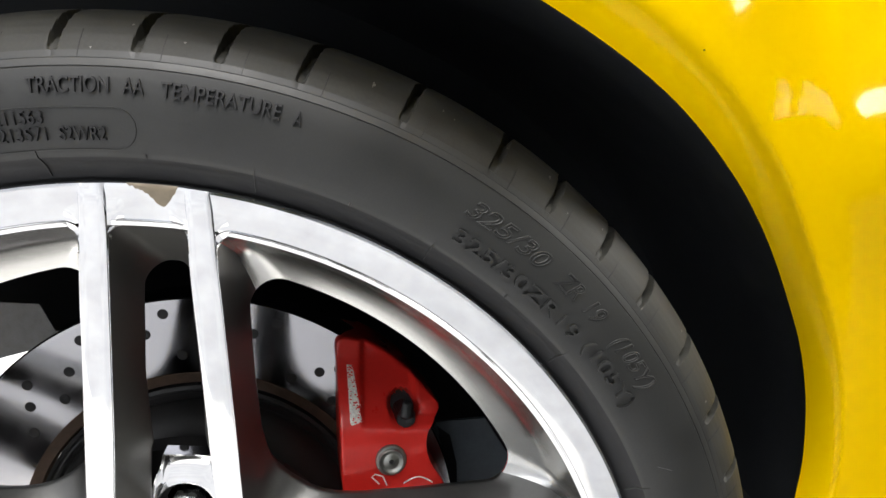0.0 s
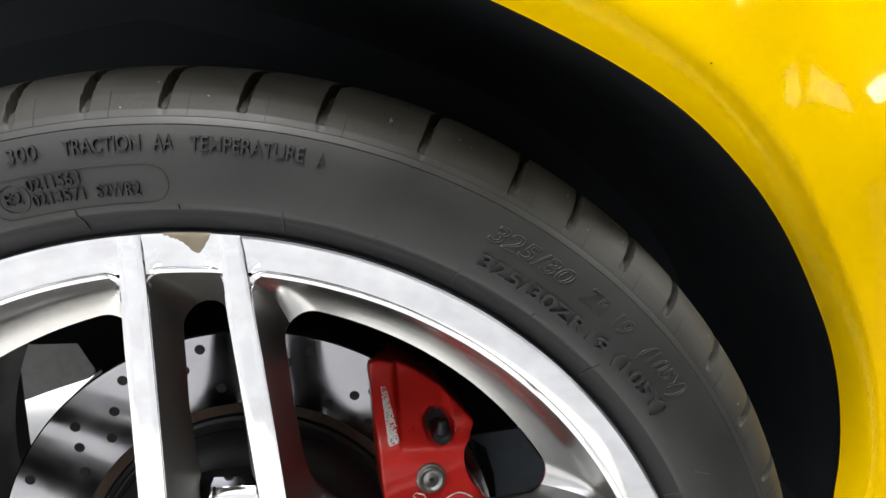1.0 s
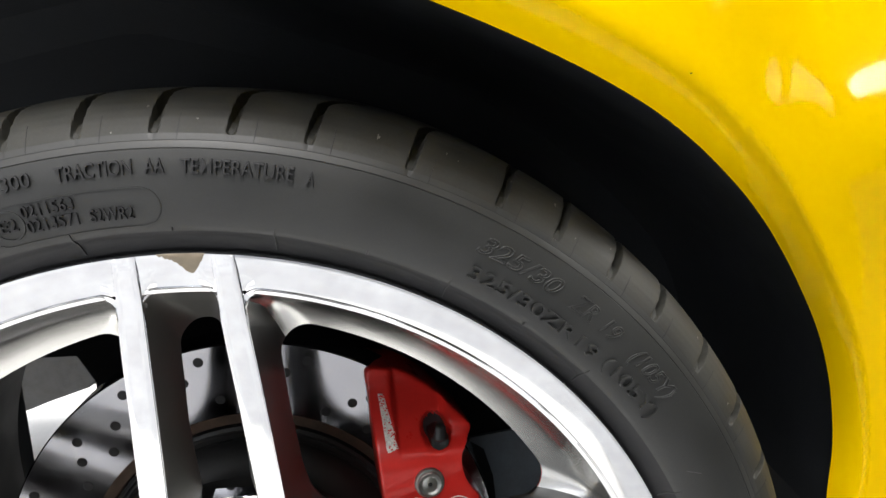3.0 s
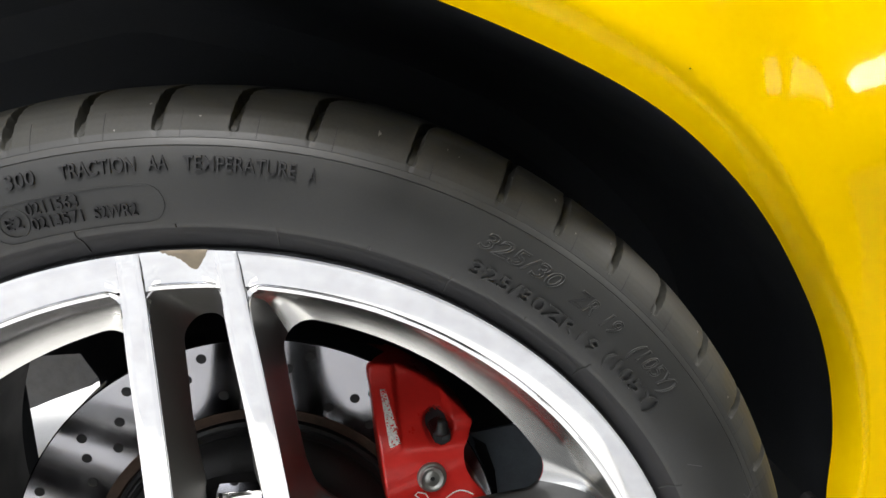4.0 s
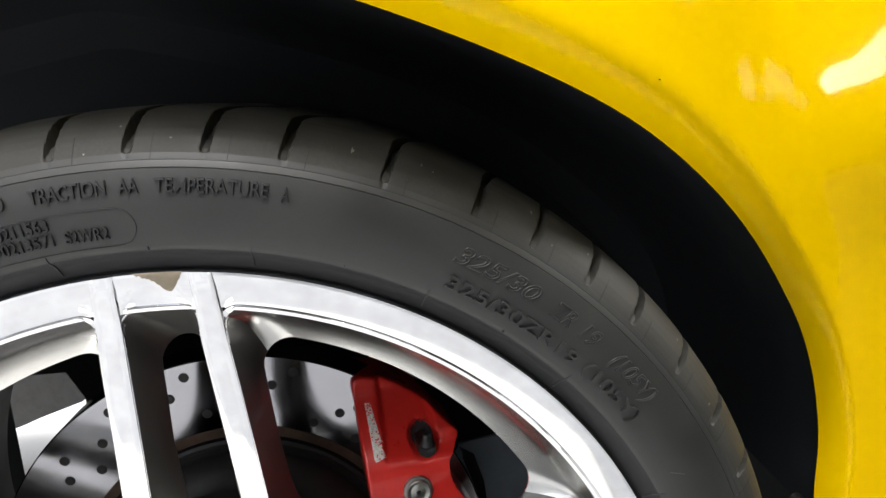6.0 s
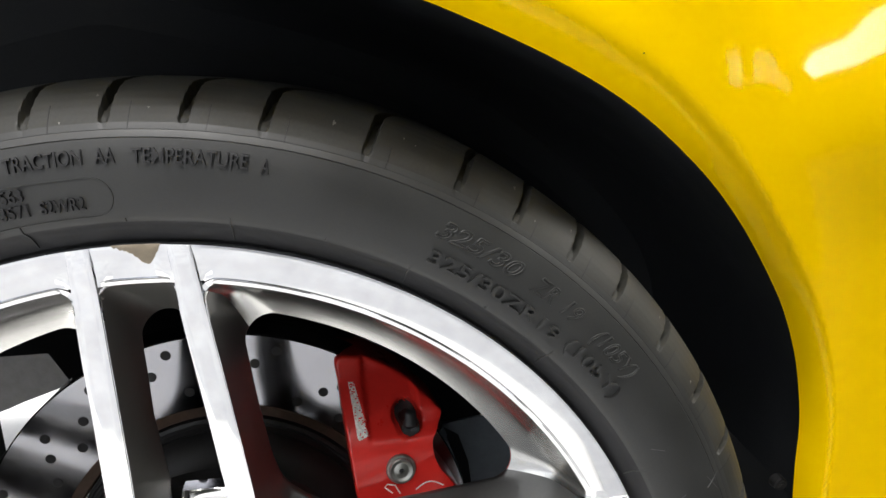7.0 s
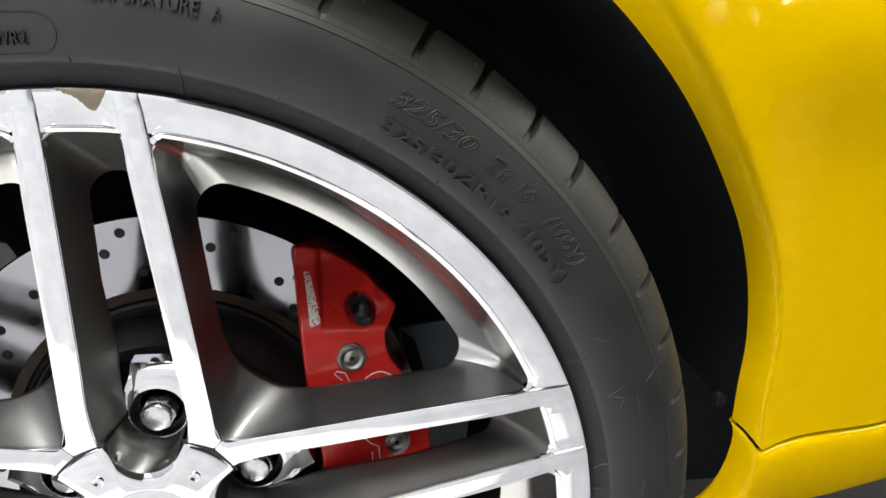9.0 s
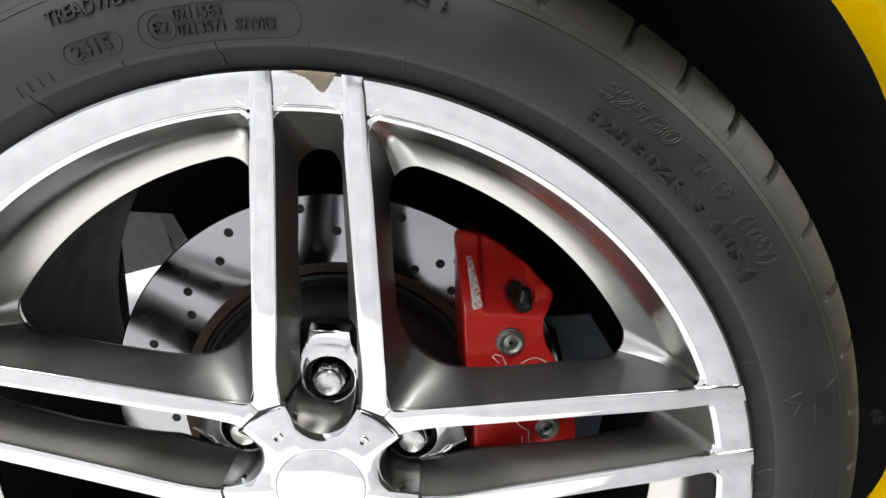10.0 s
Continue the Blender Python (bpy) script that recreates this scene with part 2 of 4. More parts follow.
def body_y(x, z):
    """Depth of the body's side: it swells over the wheel, draws in towards the door, and leans in towards the roof."""
    z = max(z, -0.6)
    lean = 0.6827 * step((x - 0.341) / 0.0309) * 0.025 * math.log1p(math.exp(min((z - 0.305) / 0.025, 50)))
    roof = 0.0159 * math.log1p(math.exp((min(z, 0.6) - 0.3124) / 0.0159))
    swell = 0.0352 * step((x - 0.3752) / 0.03) * step((z - 0.2625) / 0.0259)
    return flare(x) + 0.1155 * z + lean + 0.6769 * roof ** 2 - swell


def seam_dip(d):
    """How far the seam runs down across the arch lip before it turns along the sill."""
    return -0.0150 * smooth(d / 0.016)


def arch_point(u):
    """u runs from 0 at the sill before the wheel over the top at 1 to 2 behind it."""
    w = u if u <= 1 else 2 - u
    x, z = hermite([(a, b) for a, b, _ in ARCH], w), hermite([(a, c) for a, _, c in ARCH], w)
    return (x if u <= 1 else 2 * ARCH[-1][1] - x), z


def outward(u):
    return lerp_table([(0, 4), (0.17, 8), (0.35, 24), (0.52, 42), (0.75, 62), (1.0, 90), (1.48, 138), (1.8, 170), (2.0, 176)], u)


LIP_DEEP = 0.027


def lip_y(d, u):
    """The lip: a flange turned in towards the wheel, its crease sharp at the sill and rounder above."""
    soft = smooth((u - 0.05) / 0.6)
    return LIP_DEEP * max(0.0, 1 - d / (0.013 + 0.010 * soft)) ** (1.6 + 1.5 * soft)


bm = bmesh.new()
STEPS_D = [0, 0.0003, 0.0008, 0.0015, 0.0023, 0.0031, 0.004, 0.005, 0.006, 0.007, 0.008, 0.009, 0.010, 0.0115, 0.013, 0.015, 0.0175, 0.021, 0.025, 0.030, 0.037, 0.045] + [0.045 + 0.0105 * k for k in range(1, 41)]
rows = []
for u in [0.0, 0.012, 0.026, 0.04, 0.054, 0.0655, 0.0657] + [2 * i / 240 for i in range(9, 241)]:
    x0, z0 = arch_point(u)
    o = radians(outward(u))
    row = [bm.verts.new((x0 + 0.006 * math.cos(o), body_y(x0, z0) + LIP_DEEP + 0.005, z0 + 0.006 * math.sin(o) + ZC))]
    for d in STEPS_D:
        k = d * (1 + 1.2 * abs(math.cos(o)) * smooth((d - 0.1) / 0.3))
        x, z = x0 + k * math.cos(o), z0 + k * math.sin(o) + seam_dip(d) * max(0, 1 - u / 0.14)
        row.append(bm.verts.new((x, body_y(x, z) + lip_y(d, min(u, 2 - u)), z + ZC)))
    rows.append(row)
grid_faces(bm, rows)
panel = part("quarter_panel", bm, YELLOW, car, "glossy yellow painted rear wing with rolled arch lip", 60)

# sill below the seam
SILL_EDGE = [(-0.130, 0.345), (-0.100, 0.366), (-0.066, 0.389), (-0.052, 0.397), (-0.031, 0.4040), (-0.012, 0.4070), (0.012, 0.4085)]
SILL_PROFILE = [(0.0, 0.005), (0.0, 0.003), (-0.002, -0.001), (-0.006, -0.003), (-0.014, -0.004), (-0.028, -0.003), (-0.042, -0.001), (-0.056, 0.003), (-0.068, 0.009), (-0.077, 0.017), (-0.084, 0.029)]
bm = bmesh.new()
rows = []
for i, d in enumerate([-0.001] + [0, 0.0003, 0.0008, 0.0015, 0.0023, 0.0031, 0.004, 0.005, 0.006, 0.007, 0.008, 0.009, 0.010, 0.012, 0.016, 0.025, 0.04, 0.07, 0.12, 0.2, 0.35, 0.6, 0.9]):
    row = []
    for dz, dy in SILL_PROFILE:
        xa = lerp_table(SILL_EDGE, dz)
        x = xa + max(d, 0)
        z = 0.0080 + seam_dip(max(d, 0)) + 0.068 * max(d, 0) + dz
        deep = 0.003 if i == 0 else 0.0
        x += 0.006 if i == 0 else 0.0
        row.append(bm.verts.new((x, body_y(x, 0) + dy + lip_y(max(d, 0), 0) + deep, z + ZC)))
    rows.append(row)
grid_faces(bm, rows)
part("side_sill", bm, YELLOW, car, "yellow painted sill below the seam", 60)

# dirt on the paint and a plastic clip at the foot of the arch
for x, z, r in ((0.2277, 0.3316, 0.0004),):
    bm = bmesh.new()
    y = body_y(x, z)
    cylinder_y(bm, x, z, y - 0.0003, y + 0.004, r * 0.7, r, 9)
    part("dirt_speck", bm, RUBBER_DARK, panel, "small fleck of dirt on the paint")
bm = bmesh.new()
for k, (r, y) in enumerate(((0.0058, 0.1095), (0.0038, 0.1080), (0.0017, 0.1070))):
    cylinder_y(bm, 0.4055, 0.0194, y, y + 0.006, r * 0.9, r, 18)
part("liner_clip", bm, DARK_STEEL, car, "small grey plastic clip at the arch's foot")

# liner of the wheel arch
bm = bmesh.new()
rows = []
for i in range(110):
    u = min(max(-0.05 + 2.1 * i / 109, 0.0), 2.0)
    x0, z0 = arch_point(u)
    b = body_y(x0, z0)
    row = []
    for k, yy in ((1.003, b + LIP_DEEP + 0.001), (1.012, b + 0.04), (1.02, b + 0.07), (1.03, max(b, 0) + 0.13), (1.03, 0.30), (0.98, 0.335), (0.9, 0.346)):
        row.append(bm.verts.new((x0 * k, yy, z0 * k + ZC)))
    rows.append(row)
grid_faces(bm, rows)
part("wheel_arch_liner", bm, LINER, car, "matt black plastic wheel arch liner")

# inner wing: a black plate with a gap low behind the axle
bm = bmesh.new()
xs = [-0.62, -0.2642, -0.1945, 0.62]
zs = [-0.24, -0.10, 0.0832, 0.50]
cells = [[bm.verts.new((x, 0.345, z + ZC)) for x in xs] for z in zs]
for i in range(3):
    for j in range(3):
        if (i, j) != (1, 1):
            bm.faces.new((cells[i][j], cells[i][j + 1], cells[i + 1][j + 1], cells[i + 1][j]))
bm.faces.new([bm.verts.new((x, 0.345, z + ZC)) for x, z in ((-0.2086, 0.0832), (-0.1935, 0.0832), (-0.1935, 0.0531))])
part("inner_wing", bm, LINER, car, "black inner wing panel")
bm = bmesh.new()
bmesh.ops.create_cube(bm, size=1.0)
bmesh.ops.scale(bm, verts=bm.verts, vec=(1.2, 1.25, 0.75))
bmesh.ops.translate(bm, verts=bm.verts, vec=(0.72, 1.08, ZC + 0.20))
part("underbody", bm, BLACK, car, "dark underside of the car")

# ---- tyre ----
PROFILE = [(0.2552, 0.0125), (0.2570, 0.0060), (0.2596, 0.0031), (0.2637, 0.0016), (0.2667, -0.0006), (0.2683, -0.0034), (0.2707, -0.0047), (0.2764, -0.0062),
           (0.2843, -0.0069), (0.2922, -0.0067), (0.2990, -0.0055), (0.3040, -0.0037), (0.3043, -0.0032), (0.3046, -0.0035), (0.3072, -0.00225), (0.3075, -0.0020), (0.3078, -0.00205), (0.3106, -0.0007), (0.3140, 0.0016), (0.3173, 0.0042), (0.3204, 0.0075), (0.3235, 0.0116), (0.3261, 0.0162), (0.3281, 0.0218),
           (0.3294, 0.0285), (0.3303, 0.0366), (0.3308, 0.0470), (0.3312, 0.065), (0.3318, 0.10), (0.3320, 0.16), (0.3310, 0.24), (0.3285, 0.27), (0.324, 0.295),
           (0.314, 0.315), (0.295, 0.325), (0.272, 0.318), (0.256, 0.30)]


def side_y(r):
    return lerp_table([p for p in PROFILE if p[1] < 0.05], r)


GROOVES = [102.1, 96.46, 90.53, 84.56, 78.41, 70.0, 61.74, 55.81, 49.65, 43.76, 36.95, 30.19, 23.56, 16.78, 10.04, 3.6, -2.8, -9.2, 108.19, 114.59, 120.99, 127.19]
fine = [PROFILE[0]]
for a, b in zip(PROFILE, PROFILE[1:]):
    k = 5 if 0.309 < a[0] and a[1] < 0.10 else 1
    fine += [(a[0] + (b[0] - a[0]) * j / k, a[1] + (b[1] - a[1]) * j / k) for j in range(1, k + 1)]
angles = [-10 + 0.1 * i for i in range(1300)]
angles += [angles[-1] + (350 - angles[-1] - 0.1) * i / 150 for i in range(1, 151)]
bm = bmesh.new()
rows = []
run = [0.0]
for a, b in zip(fine, fine[1:]):
    run.append(run[-1] + math.dist(a, b))
start_run = run[min(range(len(fine)), key=lambda i: abs(fine[i][0] - 0.3108) + (1 if fine[i][1] > 0.05 else 0))]
def groove_depth(deg, q):
    """Slots that cross the shoulder, each with a round end towards the sidewall and a floor that falls away."""
    if not -0.001 < q < 0.11:
        return 0.0
    lean = -14 * q if q < 0.03 else -0.42 - 45 * (q - 0.03)
    dent = 0.0
    for g in GROOVES:
        u = (deg - g - lean) * 0.0056
        if abs(u) > 0.005:
            continue
        half = 0.0021
        reach = half - abs(u) if q > half else half - math.hypot(u, q - half)
        if reach > -0.0003:
            dent = max(dent, (0.0012 + 0.0045 * smooth(q / 0.018)) * smooth((reach + 0.0003) / 0.0010))
    return dent


for deg in angles:
    row = []
    for (r, y), s, prev, nxt in zip(fine, run, [fine[0]] + fine[:-1], fine[1:] + [fine[-1]]):
        dent = groove_depth(deg, s - start_run)
        tx, ty = nxt[0] - prev[0], nxt[1] - prev[1]
        n = math.hypot(tx, ty) or 1
        row.append(bm.verts.new(at(r - dent * ty / n, deg, y + dent * tx / n)))
    rows.append(row)
grid_faces(bm, rows, close_u=True)


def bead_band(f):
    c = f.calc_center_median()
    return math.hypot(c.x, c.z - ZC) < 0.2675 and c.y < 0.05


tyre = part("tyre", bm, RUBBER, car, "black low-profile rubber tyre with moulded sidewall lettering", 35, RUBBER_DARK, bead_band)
tyre.data.materials.append(TREAD)
for p in tyre.data.polygons:
    if math.hypot(p.center.x, p.center.z - ZC) > 0.3108:
        p.material_index = 2


def wrapped_text(name, body, a0, a1, r, height, raise_by=0.0013, shear=0.0, outline=False, mat=RUBBER_DARK):
    """Moulded letters round the sidewall from angle a0 to a1, on the radius r."""
    cu = bpy.data.curves.new(name, "FONT")
    cu.body, cu.size, cu.extrude, cu.shear, cu.offset = body, 1.0, 0.5, shear, 0.004
    if outline:
        cu.offset = 0.0
        cu.fill_mode, cu.bevel_depth, cu.extrude = "NONE", 0.035, 0.0
    tmp = new("text", cu)
    me = bpy.data.meshes.new_from_object(tmp.evaluated_get(bpy.context.evaluated_depsgraph_get()))
    bpy.data.objects.remove(tmp)
    xs, ys, zs = [v.co.x for v in me.vertices], [v.co.y for v in me.vertices], [v.co.z for v in me.vertices]
    x0, x1, top, zm = min(xs), max(xs), max(ys), max(zs)
    for v in me.vertices:
        deg = a0 + (a1 - a0) * (v.co.x - x0) / (x1 - x0)
        rr = r + height * v.co.y / top
        v.co = Vector(at(rr, deg, side_y(rr) - raise_by * v.co.z / zm))
    me.materials.clear()
    me.materials.append(mat)
    ob = new(name, me)
    ob.parent = tyre
    return ob


def bent_strip(points, width=0.0008, proud=0.0005):
    """A raised line on the sidewall along (radius, angle) points."""
    bm = bmesh.new()
    rows = []
    pts = [(r * math.cos(radians(a)), r * math.sin(radians(a))) for r, a in points]
    for i, (x, z) in enumerate(pts):
        (xa, za), (xb, zb) = pts[max(i - 1, 0)], pts[min(i + 1, len(pts) - 1)]
        n = math.hypot(xb - xa, zb - za) or 1
        nx, nz = -(zb - za) / n, (xb - xa) / n
        row = []
        for k, p in ((-0.5, -0.0003), (-0.3, proud), (0.3, proud), (0.5, -0.0003)):
            xx, zz = x + nx * width * k, z + nz * width * k
            row.append(bm.verts.new((xx, side_y(math.hypot(xx, zz)) - p, zz + ZC)))
        rows.append(row)
    grid_faces(bm, rows)
    return bm


# small letters darker than the sidewall, relief shading put in their colour
for body, a0, a1, r, h, sh in [
        ("TREADWEAR", 112.75, 103.96, 0.2935, 0.0062, 0),
        ("300", 102.54, 100.18, 0.2945, 0.0060, 0),
        ("TRACTION", 98.19, 92.15, 0.2942, 0.0062, 0),
        ("AA", 91.14, 89.58, 0.2942, 0.0062, 0),
        ("TEMPERATURE", 88.32, 79.12, 0.2940, 0.0062, 0),
        ("A", 78.05, 77.36, 0.2934, 0.0062, 0),
        ("E2", 103.80, 102.33, 0.2778, 0.0055, 0),
        ("0211563", 101.70, 97.31, 0.2822, 0.0052, 0),
        ("0213571", 101.65, 97.25, 0.2755, 0.0052, 0),
        ("S2WR2", 96.23, 92.55, 0.2753, 0.0055, 0),
        ("2415", 111.88, 107.98, 0.2765, 0.0064, 0),
        ("325/30ZR19", 61.61, 45.94, 0.2758, 0.0066, 0),
        ("(105Y)", 44.76, 36.44, 0.2768, 0.0070, 0),
        ]:
    wrapped_text("sidewall_lettering", body, a0, a1, r, h, 0.0013 if a1 > 70 else 0.0019, mat=RUBBER_DARK if a1 > 70 else RUBBER)
for body, a0, a1 in [('325/30', 62.09, 52.96), ('ZR', 51.6, 48.69), ('19', 47.7, 45.44), ('(105Y)', 43.27, 37.05)]:
    wrapped_text("sidewall_lettering", body, a0, a1, 0.2888, 0.0085, 0.0005, 0.35, True, RUBBER_MID)


def capsule(a0, a1, r0, r1, n=10):
    rm, h = (r0 + r1) / 2, (r1 - r0) / 2
    w = math.degrees(h / rm)
    pts = [(r1, a0 + (a1 - a0) * i / 20) for i in range(21)]
    pts += [(rm + h * math.cos(math.pi * i / n), a1 - w * math.sin(math.pi * i / n)) for i in range(1, n)]
    pts += [(r0, a1 + (a0 - a1) * i / 20) for i in range(21)]
    pts += [(rm - h * math.cos(math.pi * i / n), a0 + w * math.sin(math.pi * i / n)) for i in range(1, n + 1)]
    return pts


part("moulded_frame", bent_strip(capsule(103.54, 91.95, 0.2715, 0.2885), 0.0007, 0.0004), RUBBER, tyre)
part("moulded_frame", bent_strip(capsule(111.77, 108.08, 0.2745, 0.2845), 0.0008, 0.0005), RUBBER, tyre)
part("moulded_frame", bent_strip(capsule(103.07, 103.05, 0.2742, 0.2866), 0.0009, 0.0006), RUBBER, tyre)
for a in (118.02, 98.63, 80.32, 62.67, 45.04, 26.52, 7.28):
    part("moulded_tick", bent_strip([(0.2605, a - 0.25), (0.2655, a - 0.1), (0.2685, a), (0.2715, a)], 0.0007, 0.0006), RUBBER, tyre)
for a in (89.63, 71.36, 53.83, 107.98):
    part("moulded_pip", bent_strip([(0.2685, a), (0.2702, a)], 0.0012, 0.0008), RUBBER, tyre)
for g in GROOVES:
    part("moulded_line", bent_strip([(0.3076 + 0.0115 * i / 5, g - 1.85 - 0.1 * i / 5) for i in range(6)], 0.0005, 0.0002), RUBBER_DARK, tyre)

for a in (118.82, 117.62, 116.42, 115.22):
    part("moulded_bar", bent_strip([(0.2722, a), (0.2745, a - 0.03), (0.2768, a - 0.06)], 0.0034, 0.0007), RUBBER, tyre)

# dust specks on the shoulder and scratches on the sidewall
SCUFF = material("grey_scuff", (0.20, 0.195, 0.18), 0.9, spread=0.3, scale=500)
SCRATCH = material("scratched_rubber", (0.10, 0.10, 0.097), 0.8, spread=0.4, scale=300)
for a, r, w, h in ((91.18, 0.3220, 0.0016, 0.0012), (73.08, 0.3203, 0.0022, 0.0030), (67.27, 0.3229, 0.0012, 0.0014), (31.57, 0.3161, 0.0016, 0.0018), (56.79, 0.3246, 0.0016, 0.0022), (93.70, 0.3117, 0.0012, 0.0012), (61.26, 0.3236, 0.0010, 0.0012), (50.43, 0.3230, 0.0010, 0.0016), (87.22, 0.3167, 0.0018, 0.0010), (38.10, 0.3234, 0.0014, 0.0016), (66.19, 0.3218, 0.0008, 0.0010), (54.17, 0.3165, 0.0010, 0.0014)):
    bm = bmesh.new()
    ring = []
    for i in range(9):
        t = 2 * math.pi * i / 9
        k = 0.7 + 0.3 * math.sin(2.3 * i + a)
        rr = r + 0.5 * h * k * math.sin(t)
        ring.append(bm.verts.new(at(rr - 0.00005, a + math.degrees(0.5 * w * k * math.cos(t) / r), side_y(rr) - 0.00025)))
    bm.faces.new(ring)
    part("dirt_speck", bm, SCUFF, tyre, "small fleck of dried dirt")
for r, a, dr, da in ((0.2900, 18.63, 0.0005, 1.3), (0.3022, 21.50, 0.0045, 0.4), (0.3015, 21.25, -0.0018, 1.0), (0.2801, 21.31, 0.0050, 0.3), (0.2790, 20.62, -0.0045, 0.5), (0.2871, 7.52, 0.0010, 1.2), (0.2655, 10.82, 0.0042, 0.7), (0.3083, 16.44, 0.0010, 1.0), (0.2818, 28.22, 0.0030, -0.5), (0.2811, 19.48, 0.0020, 0.6)):
    part("scratch", bent_strip([(r - dr * (1 - i / 2), a - da * (1 - i / 2)) for i in range(5)], 0.00035, 0.00025), SCRATCH, tyre, "pale scratch in the rubber")

# ---- wheel ----
LIP_PROFILE = [(0.2380, 0.0060), (0.2384, 0.0040), (0.2396, 0.0034), (0.2406, 0.0030), (0.2561, -0.0008), (0.2573, -0.0008), (0.2580, 0.0003), (0.2582, 0.003), (0.2570, 0.0110)]
wheel = part("wheel", revolve(LIP_PROFILE, 300), CHROME, car, "polished twin-spoke alloy wheel with a chipped lip", 12)
part("barrel", revolve([(0.2142, 0.0480), (0.2170, 0.056), (0.2260, 0.13), (0.2360, 0.20), (0.2470, 0.275), (0.2500, 0.298), (0.256, 0.300), (0.2565, 0.285)], 180), BARREL, wheel, "inner barrel of the wheel, its deep shade put in the colour")


def lip_face(r):
    return lerp_table([p for p in LIP_PROFILE if p[0] > 0.2375 and p[1] < 0.0035], r)


FACE = [(0.0450, 0.0345), (0.0533, 0.0332), (0.0620, 0.0318), (0.0690, 0.0306), (0.0780, 0.0290), (0.0921, 0.0262), (0.1020, 0.0244), (0.1109, 0.0228), (0.1207, 0.0211), (0.1400, 0.0179), (0.1593, 0.0146), (0.1790, 0.0112), (0.1995, 0.0074), (0.2150, 0.0047), (0.2250, 0.0032), (0.2365, 0.0018), (0.2425, 0.0008), (0.2510, -0.0008), (0.2590, -0.0014)]
X_IN = [(0.0492, 0.0205), (0.0571, 0.0237), (0.0639, 0.0252), (0.0738, 0.0257), (0.0889, 0.0256), (0.0985, 0.0246), (0.1084, 0.0238), (0.1185, 0.0231), (0.1381, 0.0219), (0.1579, 0.0208), (0.1780, 0.0196), (0.1982, 0.0184), (0.2135, 0.0175), (0.2237, 0.0170), (0.2563, 0.0157)]
X_OUT = [(0.0500, 0.0480), (0.0591, 0.0425), (0.0602, 0.0412), (0.0630, 0.0404), (0.0701, 0.0398), (0.0797, 0.0392), (0.0898, 0.0385), (0.0994, 0.0378), (0.1192, 0.0365), (0.1384, 0.0352), (0.1582, 0.0338), (0.1782, 0.0324), (0.1984, 0.0310), (0.2137, 0.0298), (0.2239, 0.0289), (0.2563, 0.0272)]
X_IN_DEEP = [(0.0500, 0.0188), (0.0985, 0.0176), (0.1040, 0.0163), (0.1093, 0.0134), (0.1187, 0.0137), (0.1376, 0.0140), (0.1568, 0.0136), (0.1810, 0.0124), (0.2004, 0.0118), (0.2600, 0.0118)]
DEEP_IN = [(0.0500, 0.0630), (0.1035, 0.0610), (0.1093, 0.0510), (0.1281, 0.0475), (0.1568, 0.0403), (0.1956, 0.0350), (0.2600, 0.0350)]
X_OUT_DEEP = [(0.0500, 0.0660), (0.0841, 0.0611), (0.0870, 0.0577), (0.0905, 0.0542), (0.0948, 0.0508), (0.0996, 0.0480), (0.1061, 0.0456), (0.1180, 0.0431), (0.1465, 0.0401), (0.1707, 0.0387), (0.1952, 0.0376), (0.2050, 0.0374), (0.2600, 0.0374)]
DEEP = [(0.0500, 0.0620), (0.0868, 0.0590), (0.0996, 0.0579), (0.1061, 0.0570), (0.1180, 0.0553), (0.1465, 0.0506), (0.1707, 0.0458), (0.1952, 0.0405), (0.2100, 0.0367), (0.2600, 0.0352)]
PAIRS = [0, 72, 144, 216, 288]
HALF = math.tan(radians(36))


